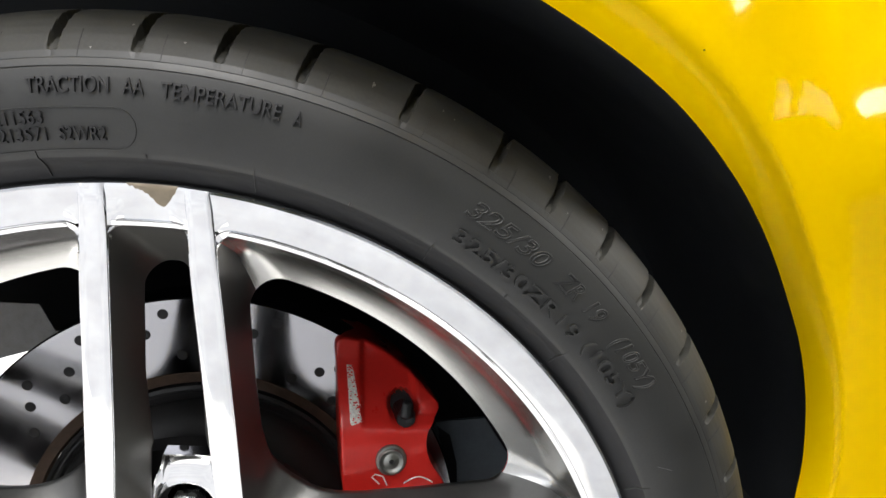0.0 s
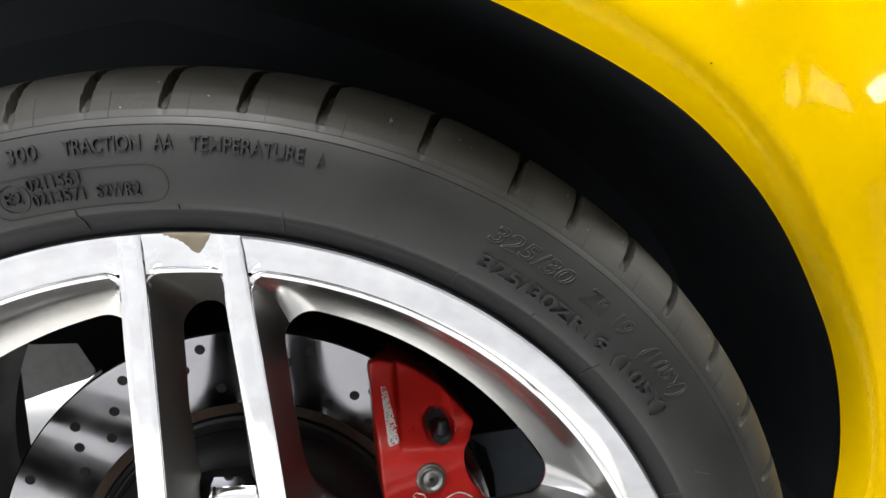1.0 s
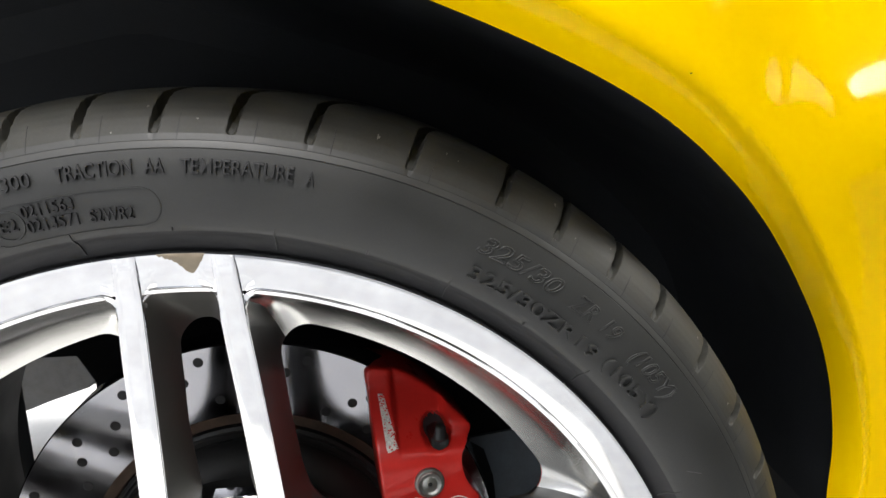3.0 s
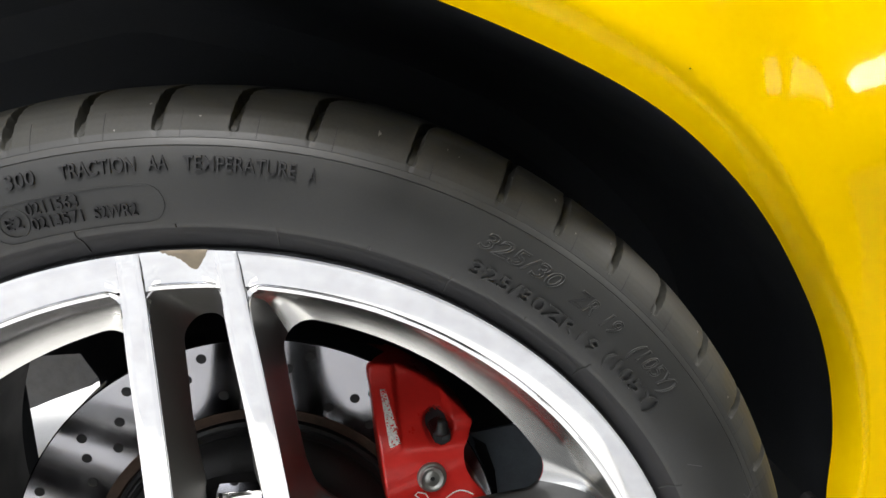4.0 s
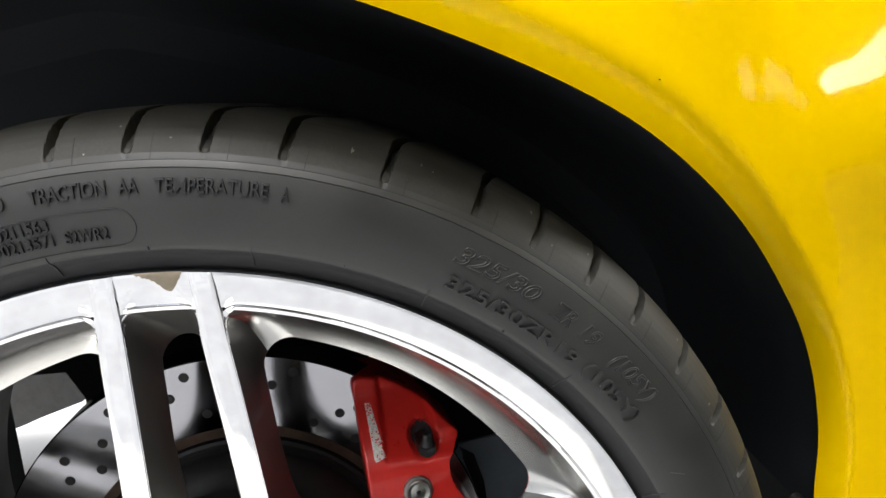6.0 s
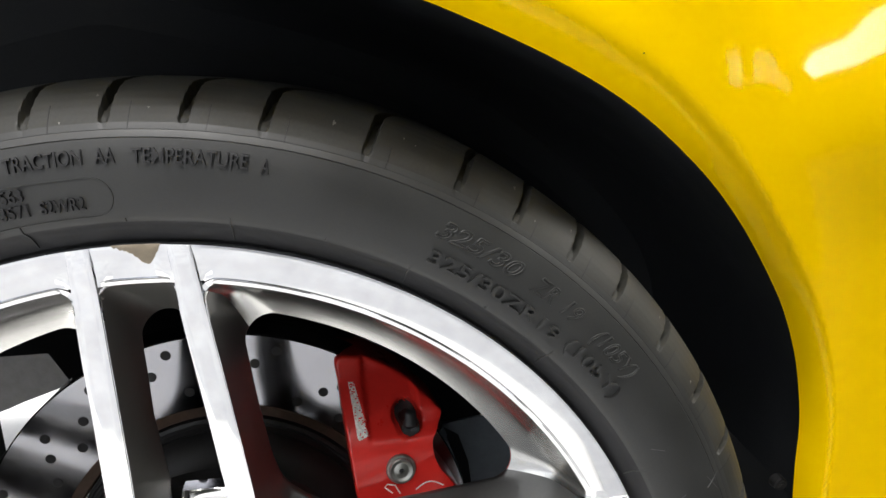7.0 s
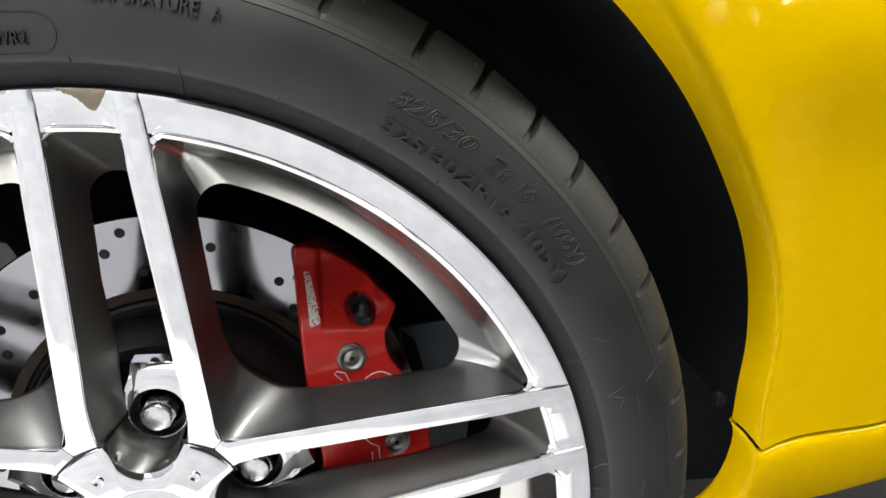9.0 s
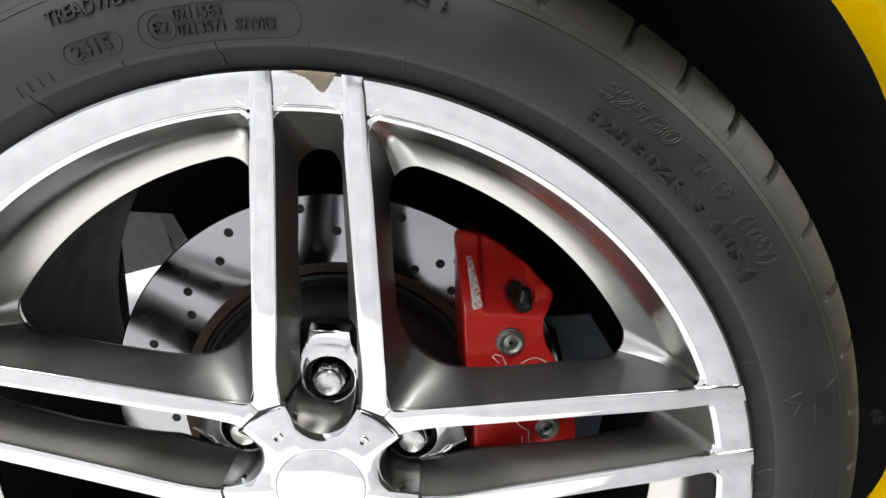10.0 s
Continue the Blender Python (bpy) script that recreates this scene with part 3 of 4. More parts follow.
def spoke(sign):
    """The polished front of one spoke, from the hub over the lip, with rolled edges and short flanks."""
    bm = bmesh.new()
    rows = []
    zs = [0.0495, 0.054, 0.057, 0.0591, 0.0602, 0.0615, 0.063, 0.0655, 0.069, 0.075, 0.084, 0.096, 0.11, 0.13, 0.15, 0.17, 0.19, 0.205, 0.215, 0.222, 0.227, 0.231, 0.235, 0.238, 0.241, 0.245, 0.249, 0.253, 0.2560, 0.2570]
    for z in zs:
        edge = HALF * z - 0.0002
        xi, xo = lerp_table(X_IN, z), min(lerp_table(X_OUT, z), edge)
        y = hermite(FACE, math.hypot((xi + xo) / 2, z))
        over = smooth((z - 0.2335) / 0.009)                  # where the spoke runs over the lip
        bevel = 0.0007 + 0.0006 * over
        foot = 0.0010 + 0.0022 * over
        deep = y + 0.0050 if over < 0.5 else max(y + 0.0030, 0.0045 - 0.24 * (z - 0.2406))
        free = min(1.0, max(0.0, (edge - xo) / 0.004))
        xl = xi - foot * over + 0.0006 * (1 - over)
        xr = xo + (foot * over - 0.0006 * (1 - over)) * free

        def valley(edge_x, side, old):
            """Hollow that runs from the spoke's edge out to the face of the lip."""
            out = []
            for k, (g, drop) in enumerate(((0.009, 1.0), (0.0058, 0.93), (0.0032, 0.77), (0.0013, 0.45))):
                x = edge_x + side * g * (free if side > 0 else 1.0)
                low = lip_face(min(math.hypot(x, z), 0.2573)) + (0.0004 if k == 0 else -0.0003)
                top = y + bevel
                ox, oy = old[0] + (edge_x - old[0]) * k / 4, old[1] + (top - old[1]) * k / 4
                out.append((ox + (x - ox) * over, oy + (top + max(low - top, 0.0) * drop - oy) * over))
            return out
        sec = valley(xi, -1, (xl, deep)) + [(xi + 0.0001, y + bevel), (xi + bevel * 0.5, y + bevel * 0.25), (xi + bevel * 1.3, y)]
        sec += [(xi + (xo - xi) * k, y - 0.00005) for k in (0.3, 0.5, 0.7)]
        sec += [(xo - bevel * 1.3, y), (xo - bevel * 0.5 * free, y + bevel * 0.25), (xo - 0.0001, y + bevel)] + valley(xo, 1, (xr, deep))[::-1]
        row = []
        for a, b in sec:
            k = min(1.0, 0.2573 / math.hypot(a, z))
            row.append(bm.verts.new((sign * a * k, b, z * k + ZC)))
        rows.append(row)
    grid_faces(bm, rows)
    bm.faces.new(rows[-1])
    return bm


def fillet(table, radius, rim, n=9):
    """Arc that rounds the corner between a spoke's edge, which stands at x over z, and the rim's circle; and where it begins."""
    x = lerp_table(table, rim) + radius
    for _ in range(20):
        z = math.sqrt((rim - radius) ** 2 - x * x)
        x = lerp_table(table, z) + radius
    end = math.degrees(math.atan2(z, x))
    return [(x + radius * math.cos(radians(180 + (end - 180) * k / n)), z + radius * math.sin(radians(180 + (end - 180) * k / n))) for k in range(n + 1)], z, end


RIM_FRONT, RIM_BACK = 0.2386, 0.2130


def wall_half(front_table, back_table, back_depth, low_front, low_back, r_front, r_back, middle, along=16, arc=10):
    """Edges of half an opening, from the hub up the spoke, round the corner and along the rim to the middle angle: front edge, back edge and width of the bright chamfer."""
    fa, zf, ef = fillet(front_table, r_front, RIM_FRONT)
    ba, zb, eb = fillet(back_table, r_back, RIM_BACK)
    out = []
    for k in range(along):
        g = k / along
        z0, z1 = low_front + (zf - low_front) * g, low_back + (zb - low_back) * g
        x0, x1 = lerp_table(front_table, z0), lerp_table(back_table, z1)
        out.append(((x0, hermite(FACE, math.hypot(x0, z0)) + 0.0012, z0), (x1, lerp_table(back_depth, z1), z1), 0.0, (-1.0, 0.0)))
    spoke_y = hermite(FACE, math.hypot(lerp_table(front_table, zf), zf)) + 0.0012
    back_y = lerp_table(back_depth, zb)
    for k, (f, b) in enumerate(zip(fa, ba)):
        g = smooth(k / (len(fa) - 1))
        a = radians(180 + (ef - 180) * k / (len(fa) - 1))
        out.append(((f[0], spoke_y + (0.0046 - spoke_y) * g, f[1]), (b[0], back_y + (0.0440 - back_y) * g, b[1]), smooth(2.5 * k / (len(fa) - 1)), (math.cos(a), math.sin(a))))
    for k in range(1, arc + 1):
        af, ab = radians(ef + (middle - ef) * k / arc), radians(eb + (middle - eb) * k / arc)
        out.append(((RIM_FRONT * math.cos(af), 0.0046, RIM_FRONT * math.sin(af)), (RIM_BACK * math.cos(ab), 0.0440, RIM_BACK * math.sin(ab)), 1.0, (math.cos(af), math.sin(af))))
    return out


# depth of the wall under the rim over its way inwards: steep behind the chamfer, then turned out to the front
WALL_BEND = [(0, 0), (0.08, 0.17), (0.20, 0.43), (0.28, 0.57), (0.36, 0.66), (0.50, 0.77), (0.75, 0.905), (1.0, 1.0)]


def window_wall(half, mirror, bend=1.0):
    """Wall of an opening through the wheel, both halves, with a chamfer at the front and a rolled edge at the back."""
    bm = bmesh.new()
    columns = []
    for f, b, wide, (nx, nz) in half:
        col = []
        if wide > 0:
            c = 0.0026 * wide
            x, z = f[0] + nx * c, f[2] + nz * c
            r = math.hypot(x, z)
            col.append((x, (lip_face(r) if r > 0.2396 else 0.0034 + 0.25 * (0.2396 - r)) - 0.0005, z))
        else:
            col.append((f[0] - 0.0004, f[1] - 0.0006, f[2]))
        col.append((f[0] - nx * 0.0001, f[1] - 0.0006 * (1 - wide), f[2] - nz * 0.0001))
        for g in (0.03, 0.08, 0.15, 0.22, 0.29, 0.36, 0.45, 0.6, 0.78, 0.94, 0.98):
            h = g + (lerp_table(WALL_BEND, g) - g) * wide * bend
            col.append((f[0] + (b[0] - f[0]) * g, f[1] + (b[1] - f[1]) * h, f[2] + (b[2] - f[2]) * g))
        col.append((b[0] + nx * 0.0004, b[1] + 0.0008, b[2] + nz * 0.0004))
        col.append((b[0] + nx * 0.0030, b[1] + 0.0060, b[2] + nz * 0.0030))
        columns.append(col)
    full = columns + [[mirror(p) for p in col] for col in columns[-2::-1]] if mirror else columns
    grid_faces(bm, [[bm.verts.new((x, y, z + ZC)) for x, y, z in col] for col in full])
    return bm


def across(deg):
    """Mirror about the line through the axle at this angle."""
    c, s = math.cos(radians(2 * deg)), math.sin(radians(2 * deg))
    return lambda p: (c * p[0] + s * p[2], p[1], s * p[0] - c * p[2])


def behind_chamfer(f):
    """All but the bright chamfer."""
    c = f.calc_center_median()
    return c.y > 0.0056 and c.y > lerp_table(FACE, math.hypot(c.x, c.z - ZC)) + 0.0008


WINDOW = wall_half(X_OUT, X_OUT_DEEP, DEEP, 0.0588, 0.0841, 0.0065, 0.0140, 54.0, arc=14)
SLOT = wall_half([(z, -x) for z, x in X_IN], [(z, -x) for z, x in X_IN_DEEP], DEEP_IN, 0.0500, 0.0520, 0.0050, 0.0108, 90.0, arc=4)


LUG, SEAT = 0.0588, 0.0640          # circle of the nuts, and depth of their seats


def lug_pad():
    """The seat of a lug nut between two spokes: a plate with a round well, and a bright rolled edge."""
    bm = bmesh.new()
    n = 64
    loops = [[] for _ in range(7)]

    def height(zz):
        return SEAT + 0.0022 * smooth((zz - 0.016) / 0.018)
    for i in range(n):
        a = 2 * math.pi * i / n
        c, s = math.cos(a), math.sin(a)
        k = 1 / max(abs(c) / 0.0188, abs(s) / (0.0350 if s > 0 else 0.020))
        x, z = c * k, s * k
        x *= 1 - 0.30 * smooth((z - 0.012) / 0.023)
        top = 0.008 if s * k > 0.0345 else 0.0
        x3, z3 = 0.0176 * c * 0.6 + x * 0.4, 0.0176 * s * 0.6 + z * 0.4
        for loop, (px, py, pz) in zip(loops, ((x, height(z) + top, z), (x * 0.985, height(z) - 0.0012 * smooth((z - 0.01) / 0.02), z * 0.985), (x * 0.93, height(z) + 0.0002, z * 0.94),
                                              (x3, height(z3) + 0.0004, z3), (0.0175 * c, SEAT - 0.0002, 0.0175 * s), (0.0168 * c, SEAT, 0.0168 * s), (0.0165 * c, SEAT + 0.002, 0.0165 * s))):
            loop.append(bm.verts.new((px, py, LUG + pz + ZC)))
    grid_faces(bm, loops, close_v=True)
    return bm


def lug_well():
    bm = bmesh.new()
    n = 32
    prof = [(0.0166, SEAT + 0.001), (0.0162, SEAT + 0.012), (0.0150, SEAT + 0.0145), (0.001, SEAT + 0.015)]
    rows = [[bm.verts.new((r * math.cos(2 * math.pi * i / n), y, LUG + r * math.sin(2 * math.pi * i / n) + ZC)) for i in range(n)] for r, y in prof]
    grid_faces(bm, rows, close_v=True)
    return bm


def lug_nut():
    bm = bmesh.new()
    rows = []
    for r, y in ((0.0112, SEAT + 0.013), (0.0112, SEAT - 0.0010), (0.0105, SEAT - 0.0024)):
        rows.append([bm.verts.new((r * math.cos(math.pi * i / 3), y, LUG + r * math.sin(math.pi * i / 3) + ZC)) for i in range(6)])
    grid_faces(bm, rows, close_v=True)
    bm.faces.new(rows[-1])
    bmesh.ops.bevel(bm, geom=list(bm.edges), offset=0.0007, segments=2, affect="EDGES")
    for r0, r1, y0, y1 in ((0.0090, 0.0092, -0.0050, -0.0005), (0.0082, 0.0090, -0.0062, -0.0050), (0.0055, 0.0082, -0.0068, -0.0062)):
        cylinder_y(bm, 0, LUG, SEAT + y0, SEAT + y1, r0, r1, 24, cap0=r0 < 0.006)
    cylinder_y(bm, 0, LUG, SEAT + 0.008, SEAT + 0.013, 0.0132, 0.0142, 24)
    return bm


for deg in PAIRS:
    for sign in (1, -1):
        part("spoke", turned(spoke(sign), deg), CHROME, wheel, "", 30)
    part("rim_wall", turned(window_wall(WINDOW[19:], across(54)), deg), CHROME, wheel, "polished wall of an opening under the rim", 35, LIP_WALL, behind_chamfer)
    part("spoke_flank", turned(window_wall(WINDOW[19::-1], across(54)), deg), CHROME, wheel, "smooth flanks of two spokes that meet at the hub, dark reflections put in the colour", 75, SATIN, behind_chamfer)
    part("slot_wall", turned(window_wall(SLOT, across(90), 0.15), deg), CHROME, wheel, "smooth wall of the slot between two spokes, dark reflections put in the colour", 60, SLOT_ALLOY, behind_chamfer)
    part("lug_seat", turned(lug_pad(), deg), CHROME, wheel, "", 50)
    # well in a dark colour that carries the shade of the recess
    part("lug_well", turned(lug_well(), deg), DARK_STEEL, wheel, "recess round a lug nut, its shade put in the colour")
    part("lug_nut", turned(lug_nut(), deg), NUT, wheel, "shiny steel lug nut", 30)

# hub plate behind the spokes
part("hub_plate", revolve([(0.094, 0.085), (0.092, 0.0745), (0.080, 0.0720), (0.050, 0.0720), (0.02, 0.0720)], 120), DARK_STEEL, wheel)

# centre cap with five scallops, a ring round its plain middle and five dimples
CAP_R, SCALLOP, SCALLOP_AT = 0.0628, 0.0198, 0.0590
bm = bmesh.new()
loops = []
for shrink, y in ((0.0, 0.0420), (0.0, 0.0328), (0.0010, 0.0314), (0.003, 0.0307)):
    loop = []
    for i in range(240):
        a = 360 * i / 240
        off = (a - 90 + 36) % 72 - 36
        r = CAP_R
        c = SCALLOP_AT * math.cos(radians(off))
        q = (SCALLOP + shrink) ** 2 - (SCALLOP_AT * math.sin(radians(off))) ** 2
        if q > 0:
            r = min(r, c - math.sqrt(q))
        loop.append(bm.verts.new(at(r - shrink, a, y)))
    loops.append(loop)
for rr, y in ((0.0296, 0.0300), (0.0286, 0.0301), (0.0282, 0.0310), (0.0278, 0.0301), (0.024, 0.0297), (0.012, 0.0294), (0.001, 0.0293)):
    loops.append([bm.verts.new(at(rr, 360 * i / 240, y)) for i in range(240)])
grid_faces(bm, loops, close_v=True)
bm.faces.new(loops[-1])
cap = part("centre_cap", bm, CHROME, wheel, "round polished centre cap with plain badge field", 35)
for k in range(5):
    bm = bmesh.new()
    x, y, z = at(0.0448, 54 + 72 * k, 0.03)
    rows = [[bm.verts.new((x + r * math.cos(2 * math.pi * i / 16), yy, z + r * math.sin(2 * math.pi * i / 16))) for i in range(16)] for r, yy in ((0.0036, 0.0312), (0.0033, 0.0299), (0.0027, 0.0296), (0.0019, 0.0299), (0.0009, 0.0305))]
    grid_faces(bm, rows, close_v=True)
    bm.faces.new(rows[-1])
    part("cap_stud", bm, CHROME, wheel)
for k in range(5):
    # bowl of each scallop
    bm = bmesh.new()
    rows = []
    for r, y in ((0.0198, 0.0316), (0.0197, 0.040), (0.0193, 0.048), (0.0186, 0.055), (0.0178, 0.0610), (0.0172, 0.0642)):
        rows.append([bm.verts.new((r * math.cos(radians(180 + 180 * i / 24)), y, SCALLOP_AT + r * math.sin(radians(180 + 180 * i / 24)) + ZC)) for i in range(25)])
    grid_faces(bm, rows)
    part("cap_scallop", turned(bm, 72 * k), LIP_WALL, wheel, "", 60)

for k in range(5):
    # dark joint between cap and spokes
    bm = bmesh.new()
    rows = [[bm.verts.new(at(r, 90 + 72 * k + 19.5 + 33 * i / 24, y)) for i in range(25)] for r, y in ((0.0624, 0.0316), (0.0627, 0.0309), (0.0640, 0.0309), (0.0643, 0.0320))]
    grid_faces(bm, rows)
    part("cap_joint", bm, BLACK, wheel, "dark joint round the cap")

# chip in the lip where the coating has come off
bm = bmesh.new()
edge = [(91.61, 0.2574), (91.31, 0.2562), (91.05, 0.2566), (90.8, 0.2551), (90.54, 0.2553), (90.39, 0.2546), (90.19, 0.2548), (89.98, 0.2536), (89.68, 0.2533), (89.53, 0.2519), (89.27, 0.2514), (89.02, 0.2496), (88.76, 0.2487), (88.41, 0.248), (88.15, 0.2482), (87.9, 0.2496), (87.64, 0.2512), (87.44, 0.2532), (87.24, 0.2541), (87.09, 0.2562), (86.94, 0.2574)]
rows = []
for a, r in edge:
    rows.append([bm.verts.new(at(r + (0.2576 - r) * j / 5, a, lip_face(r + (0.2576 - r) * j / 5) - 0.0004)) for j in range(6)])
grid_faces(bm, rows)
part("lip_chip", bm, CHIP, wheel, "bare tan patch of peeled coating")

# ---- brake ----
# how the caliper sits on its carrier
CALIPER_SEAT = Matrix(((0.96313, -0.08801, -0.00624, 0.00781), (0.07379, 0.91323, 0.15641, -0.08754), (0.00096, -0.11850, 0.94958, 0.02405), (0.00000, 0.00000, 0.00000, 1.00000)))
R_DISC, Y_DISC = 0.1695, 0.122
bm = bmesh.new()
holes = []
MEASURED = [(0.1586, 120.1), (0.1447, 126.8), (0.1323, 132.8), (0.1541, 136.7), (0.1435, 140.6), (0.1316, 146.2), (0.16, 154.5), (0.1468, 160.9), (0.1426, 91.6), (0.1314, 97.7), (0.1599, 100.7), (0.1485, 105.8), (0.1275, 66.3), (0.1402, 60.4), (0.149, 56.7), (0.1286, 52.4), (0.1597, 75.2), (0.149, 79.9)]
for turn in (0, 120, 240):
    holes += [(r, a + turn) for r, a in MEASURED]
disc = part("brake_disc", revolve([(0.1185, Y_DISC + 0.003), (0.1190, Y_DISC), (R_DISC - 0.001, Y_DISC), (R_DISC, Y_DISC + 0.001), (R_DISC, Y_DISC + 0.029), (0.1185, Y_DISC + 0.030)], 240), STEEL, car, "drilled steel brake disc with a machined face")
# holes aren't cut: dark caps on the face stand in for their shade
hole_mesh = None
for r, a in holes:
    if hole_mesh is None:
        b = bmesh.new()
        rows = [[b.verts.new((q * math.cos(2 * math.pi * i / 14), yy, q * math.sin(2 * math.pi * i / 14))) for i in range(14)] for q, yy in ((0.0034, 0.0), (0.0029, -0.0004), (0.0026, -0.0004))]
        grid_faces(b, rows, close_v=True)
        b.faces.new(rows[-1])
        hole_mesh = bpy.data.meshes.new("hole_shade_cap")
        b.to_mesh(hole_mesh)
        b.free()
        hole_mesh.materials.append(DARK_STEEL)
    ob = new("hole_shade_cap", hole_mesh)
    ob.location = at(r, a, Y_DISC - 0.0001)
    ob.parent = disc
part("rust_band", revolve([(0.1195, Y_DISC - 0.0005), (0.1190, Y_DISC - 0.0010), (0.1125, Y_DISC - 0.0002), (0.111, Y_DISC + 0.003)], 160), RUST, disc, "rusty brown band inside the disc face")
part("disc_bell", revolve([(r * 0.925, Y_DISC + 0.85 * (y - 0.155)) for r, y in ((0.120, 0.160), (0.1195, 0.1535), (0.117, 0.152), (0.1155, 0.1535), (0.114, 0.1535), (0.112, 0.150), (0.110, 0.1515), (0.106, 0.140), (0.09, 0.128), (0.03, 0.126))], 160), DARK_STEEL, disc, "black painted disc bell")

# caliper: an outline carried over a stepped, sloping face
CAL = [(0.0895, 0.1640), (0.1040, 0.1640), (0.1150, 0.1600), (0.1270, 0.1530), (0.1400, 0.1440), (0.1500, 0.1345), (0.1580, 0.1255), (0.1545, 0.1185), (0.1490, 0.1110), (0.1490, 0.1010),
       (0.1525, 0.0910), (0.1600, 0.0800), (0.1680, 0.0660), (0.1760, 0.0480), (0.1830, 0.0250), (0.1850, 0.0050), (0.1840, -0.0200), (0.1700, -0.0400), (0.1250, -0.0400), (0.1080, -0.0200), (0.1060, 0.0000),
       (0.1050, 0.0200), (0.1020, 0.0450), (0.0960, 0.0750), (0.0925, 0.1100), (0.0900, 0.1450)]


def cal_y(x, z):
    """Front of the casting: a raised column by the disc, a recess with the nipple, a lobe at the end."""
    y = 0.098 + 0.034 * smooth((z - 0.105) / 0.055) + 0.02 * smooth((x - 0.150) / 0.04) + 0.3 * max(0.02 - z, 0)
    upper = smooth((z - 0.112) / 0.012)
    y += 0.007 * upper * smooth((x - 0.1055) / 0.003)
    y -= 0.010 * smooth((z - 0.118) / 0.012) * smooth((x - 0.1385) / 0.004)
    d = math.hypot((x - 0.1335) * 0.95, z - 0.1235)
    y += 0.010 * (1 - smooth((d - 0.0068) / 0.0035))
    return y


def cal_part(name, bm, *rest):
    bm.transform(CALIPER_SEAT)
    return part(name, bm, *rest)


def rounded_outline(pts, n=6):
    """Catmull-Rom through the outline's corners."""
    out = []
    m = len(pts)
    for i in range(m):
        p = [Vector(pts[(i + k - 1) % m]) for k in range(4)]
        for j in range(n):
            t = j / n
            out.append(0.5 * (2 * p[1] + (p[2] - p[0]) * t + (2 * p[0] - 5 * p[1] + 4 * p[2] - p[3]) * t * t + (3 * p[1] - p[0] - 3 * p[2] + p[3]) * t ** 3))
    return out


bm = bmesh.new()
cx, cz = 0.130, 0.090
rows = []
outline = rounded_outline(CAL)
for k, dy in [(1.0, 0.06), (1.0, 0.005), (0.992, 0.0022), (0.98, 0.0006)] + [(0.965 - 0.0345 * i, 0.0) for i in range(28)]:
    rows.append([bm.verts.new((cx + (x - cx) * k, cal_y(cx + (x - cx) * k, cz + (z - cz) * k) + dy, cz + (z - cz) * k + ZC)) for x, z in outline])
grid_faces(bm, rows, close_v=True)
bm.faces.new(rows[-1])
caliper = cal_part("brake_caliper", bm, RED, car, "bright red painted brake caliper", 50)


def stroke(pts, y_of, width, mat, parent, name, label):
    """A thin printed line on the casting."""
    bm = bmesh.new()
    rows = []
    for i, (x, z) in enumerate(pts):
        (xa, za), (xb, zb) = pts[max(i - 1, 0)], pts[min(i + 1, len(pts) - 1)]
        n = math.hypot(xb - xa, zb - za) or 1
        nx, nz = -(zb - za) / n * width / 2, (xb - xa) / n * width / 2
        rows.append([bm.verts.new((x + k * nx, y_of(x, z) - p, z + k * nz + ZC)) for k, p in ((-1, 0.0001), (-0.8, 0.0004), (0.8, 0.0004), (1, 0.0001))])
    grid_faces(bm, rows)
    return cal_part(name, bm, mat, parent, label)


def patch(outline, y_of, proud, thick=0.003):
    bm = bmesh.new()
    a = [bm.verts.new((x, y_of(x, z) - proud + thick, z + ZC)) for x, z in outline]
    b = [bm.verts.new((x, y_of(x, z) - proud, z + ZC)) for x, z in outline]
    for i in range(len(a)):
        j = (i + 1) % len(a)
        bm.faces.new((a[i], a[j], b[j], b[i]))
    bm.faces.new(b)
    return bm


label_sheet = bmesh.new()
rows = []
for i in range(17):
    f = i / 16
    row = []
    for k in range(7):
        g = k / 6
        x = 0.0962 + 0.0023 * f + (0.0046 + 0.0047 * f) * g
        z = 0.1490 - 0.0350 * f + (0.0032 * f - 0.0006) * g
        row.append(label_sheet.verts.new((x, cal_y(x, z) - (0.0004 if 0 < k < 6 and 0 < i < 16 else -0.0004), z + ZC)))
    rows.append(row)
grid_faces(label_sheet, rows)
cal_part("worn_label", label_sheet, WHITE_MARK, caliper, "worn white printed strip")
worn = bmesh.new()
chance = random.Random(5)
for k in range(60):
    z = chance.uniform(0.1165, 0.1475)
    f = (0.149 - z) / 0.034
    x = chance.uniform(0.0968 + 0.0020 * f, 0.1002 + 0.0068 * f)
    r = chance.uniform(0.0003, 0.0009)
    worn.faces.new([worn.verts.new((x + r * math.cos(1.257 * i + k), cal_y(x, z) - 0.0007, z + ZC + r * 0.8 * math.sin(1.257 * i + k))) for i in (4, 3, 2, 1, 0)])
cal_part("worn_spots", worn, RED, caliper, "red paint showing through the worn print")
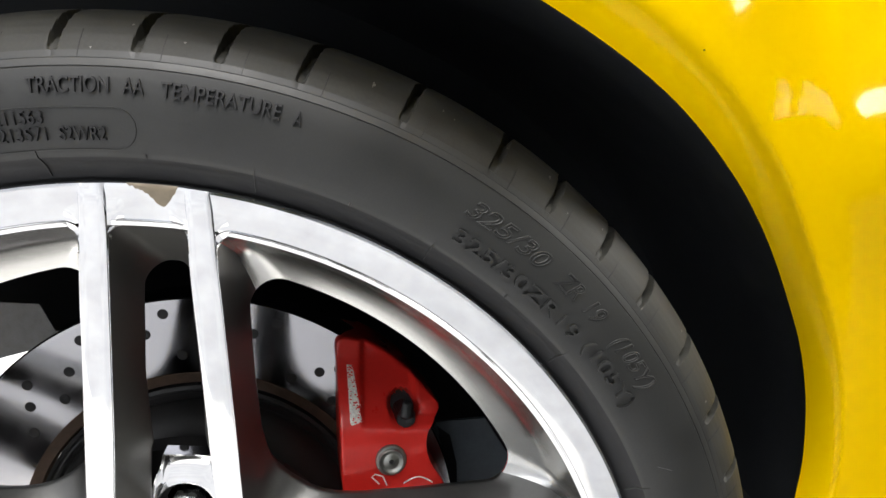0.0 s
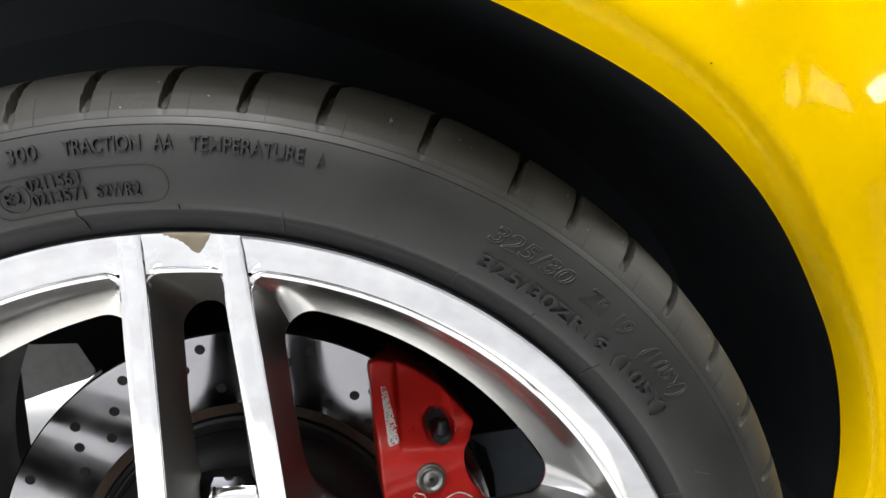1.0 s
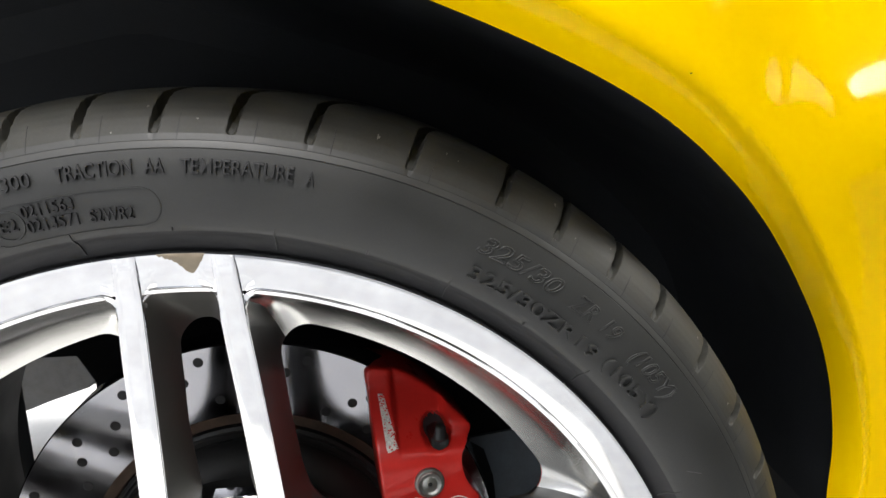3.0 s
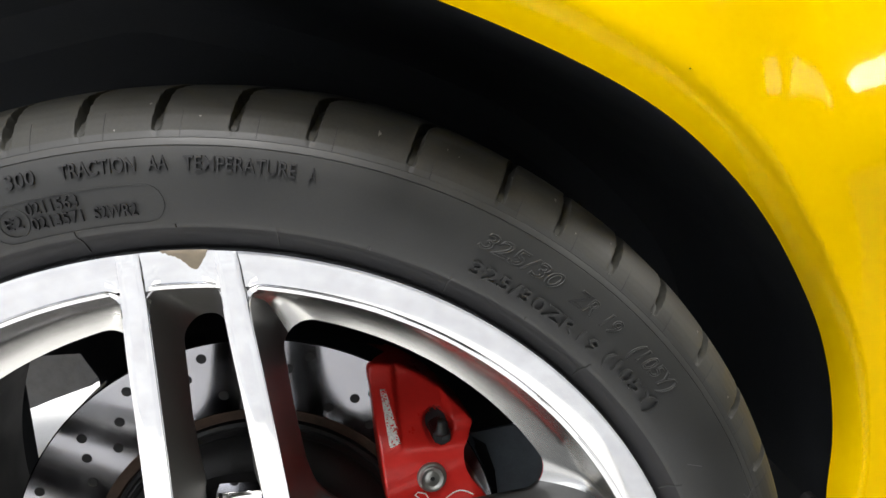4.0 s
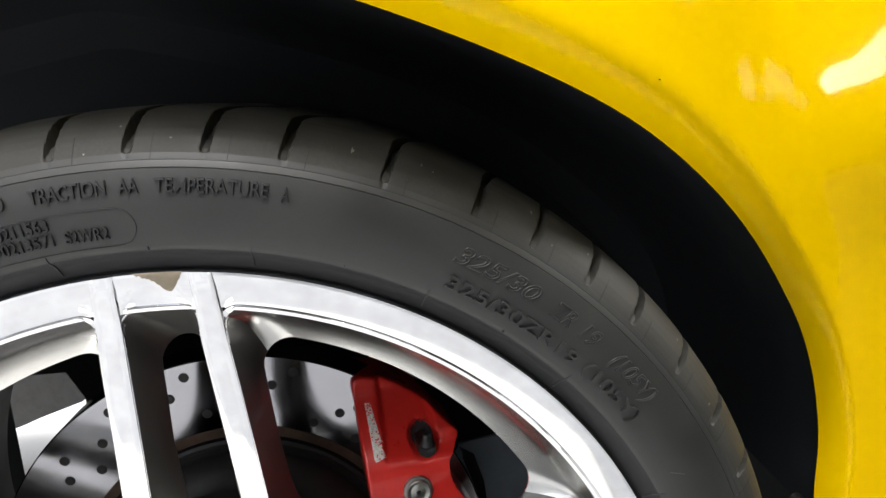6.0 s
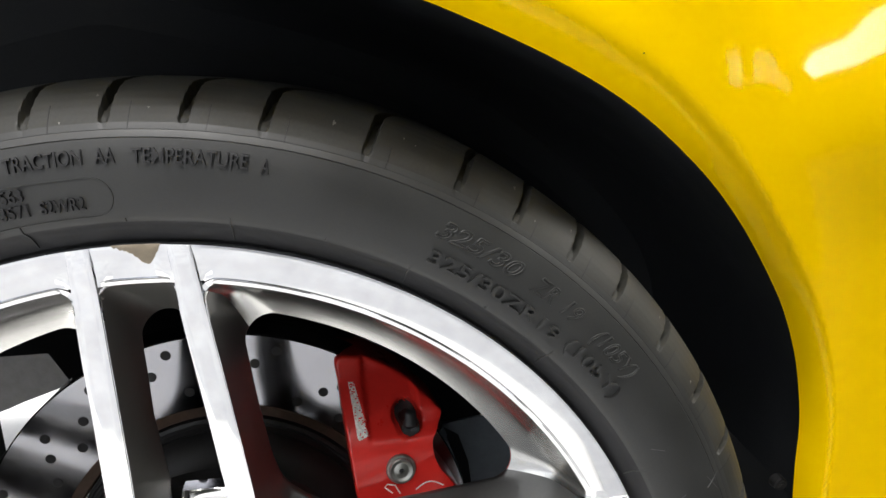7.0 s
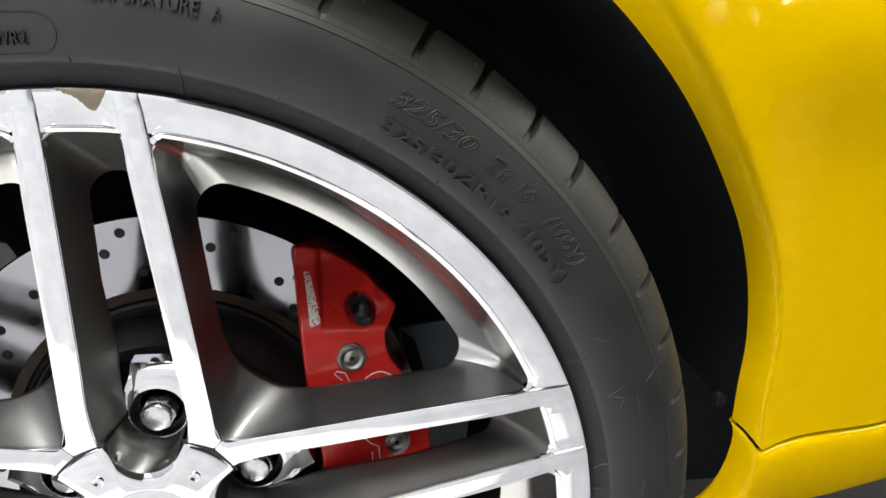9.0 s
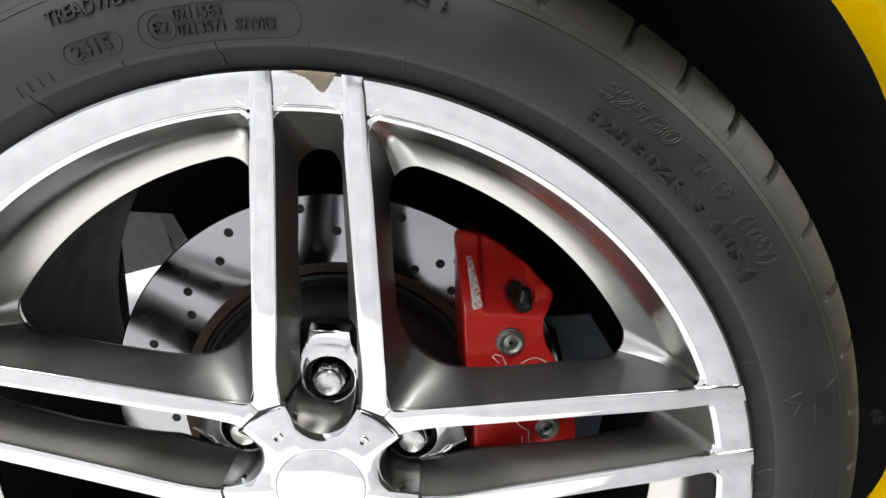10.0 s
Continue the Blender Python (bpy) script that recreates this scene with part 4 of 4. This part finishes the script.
for x, z, y in ((0.1255, 0.0946, 0.0968), (0.1555, 0.0310, 0.1000)):
    bm = bmesh.new()
    rows = []
    for r, yy in ((0.0098, 0.008), (0.0098, -0.0008), (0.0094, -0.0014), (0.0082, -0.0016), (0.0078, -0.0034), (0.0074, -0.0038), (0.0066, -0.0036), (0.0056, -0.0028), (0.0048, -0.0027), (0.0034, -0.0034), (0.0017, -0.0037), (0.0015, -0.0024)):
        rows.append([bm.verts.new((x + r * math.cos(2 * math.pi * i / 32), y + yy, z + ZC + r * math.sin(2 * math.pi * i / 32))) for i in range(32)])
    grid_faces(bm, rows, close_v=True)
    cal_part("caliper_bolt", bm, ZINC, caliper, "zinc-plated bolt head with a dished rim", 30)
    bm = bmesh.new()
    cylinder_y(bm, x, z, y - 0.0026, y, 0.0018, 0.0018, 12)
    cal_part("bolt_socket", bm, DARK_STEEL, caliper)
# black sheet laid over the red recess in place of its shade
recess = bmesh.new()
rows = []
for k in range(9):
    r = 0.0074 - 0.0008 * k
    ring = []
    for i in range(28):
        x, z = 0.1338 + r * math.cos(2 * math.pi * i / 28), 0.1232 + r * math.sin(2 * math.pi * i / 28)
        ring.append(recess.verts.new((x, cal_y(x, z) - 0.0005, z + ZC)))
    rows.append(ring)
grid_faces(recess, rows, close_v=True)
recess.faces.new(rows[-1])
cal_part("recess_shade", recess, BLACK, caliper, "dark recess round the bleed nipple")
bm = bmesh.new()
cylinder_y(bm, 0.1345, 0.1196, 0.1010, 0.122, 0.0066, 0.0072, 6, 0.52)
bmesh.ops.bevel(bm, geom=[e for e in bm.edges if e.is_manifold], offset=0.0008, segments=2, affect="EDGES")
cal_part("bleed_nipple", bm, NIPPLE, caliper, "black hexagonal bleed nipple", 30)
bm = bmesh.new()
rows = []
for k, (r, up, yy) in enumerate(((0.0058, 0.000, 0.1020), (0.0055, 0.002, 0.0995), (0.0042, 0.0040, 0.0985), (0.0038, 0.0068, 0.0982), (0.0036, 0.0086, 0.0984), (0.0028, 0.0096, 0.0988), (0.0008, 0.0098, 0.0990))):
    rows.append([bm.verts.new((0.1347 + r * math.cos(2 * math.pi * i / 18), yy + 0.6 * r * math.sin(2 * math.pi * i / 18) + 0.002, 0.1212 + up + 0.35 * r * math.sin(2 * math.pi * i / 18) + ZC)) for i in range(18)])
grid_faces(bm, rows, close_v=True)
bm.faces.new(rows[-1])
cal_part("nipple_cap", bm, NIPPLE, caliper, "black rubber cap on the nipple")
bm = bmesh.new()
cylinder_y(bm, 0.1362, 0.1192, 0.1002, 0.1018, 0.0026, 0.0028, 4, 0.8)
cal_part("nipple_hex", bm, GREY_CAST, caliper, "grey metal facet of the nipple")
# printed outlines low on the casting
stroke([(0.1190, 0.0785), (0.1140, 0.0832), (0.1160, 0.0850), (0.1210, 0.0835), (0.1240, 0.0775)], cal_y, 0.0009, WHITE_MARK, caliper, "printed_outline", "thin pale printed outline")
stroke([(0.1345 + 0.0019 * i, 0.0785 + 0.0042 * math.sin(math.pi * i / 10)) for i in range(11)], cal_y, 0.0009, WHITE_MARK, caliper, "printed_outline", "thin pale printed outline")
stroke([(0.1330, 0.0365), (0.1372, 0.0322), (0.1432, 0.0290), (0.1440, 0.0180), (0.1390, 0.0180), (0.1385, 0.0255)], cal_y, 0.0010, WHITE_MARK, caliper, "printed_outline", "thin pale printed outline")

# grey shield and suspension behind
part("dust_shield", patch([(0.153, 0.062), (0.194, 0.067), (0.219, 0.031), (0.214, -0.064), (0.186, -0.074), (0.176, 0.026), (0.168, 0.052)], lambda x, z: 0.172, 0.0), SHIELD, car, "grey sheet metal dust shield")
bm = patch([(-0.816, -0.282), (-0.514, -0.183), (-0.412, -0.150), (-0.401, -0.141), (-0.398, -0.128), (-0.404, -0.112), (-0.420, -0.085), (-0.431, -0.055), (-0.436, -0.025), (-0.447, 0.000), (-0.470, 0.014), (-0.520, 0.020), (-0.821, 0.029)], lambda x, z: 0.815, 0.0, 0.12)
bmesh.ops.bevel(bm, geom=[e for e in bm.edges if e.is_manifold], offset=0.006, segments=3, affect="EDGES")
part("silencer", bm, GREY_CAST, car, "grey metal exhaust silencer under the car")
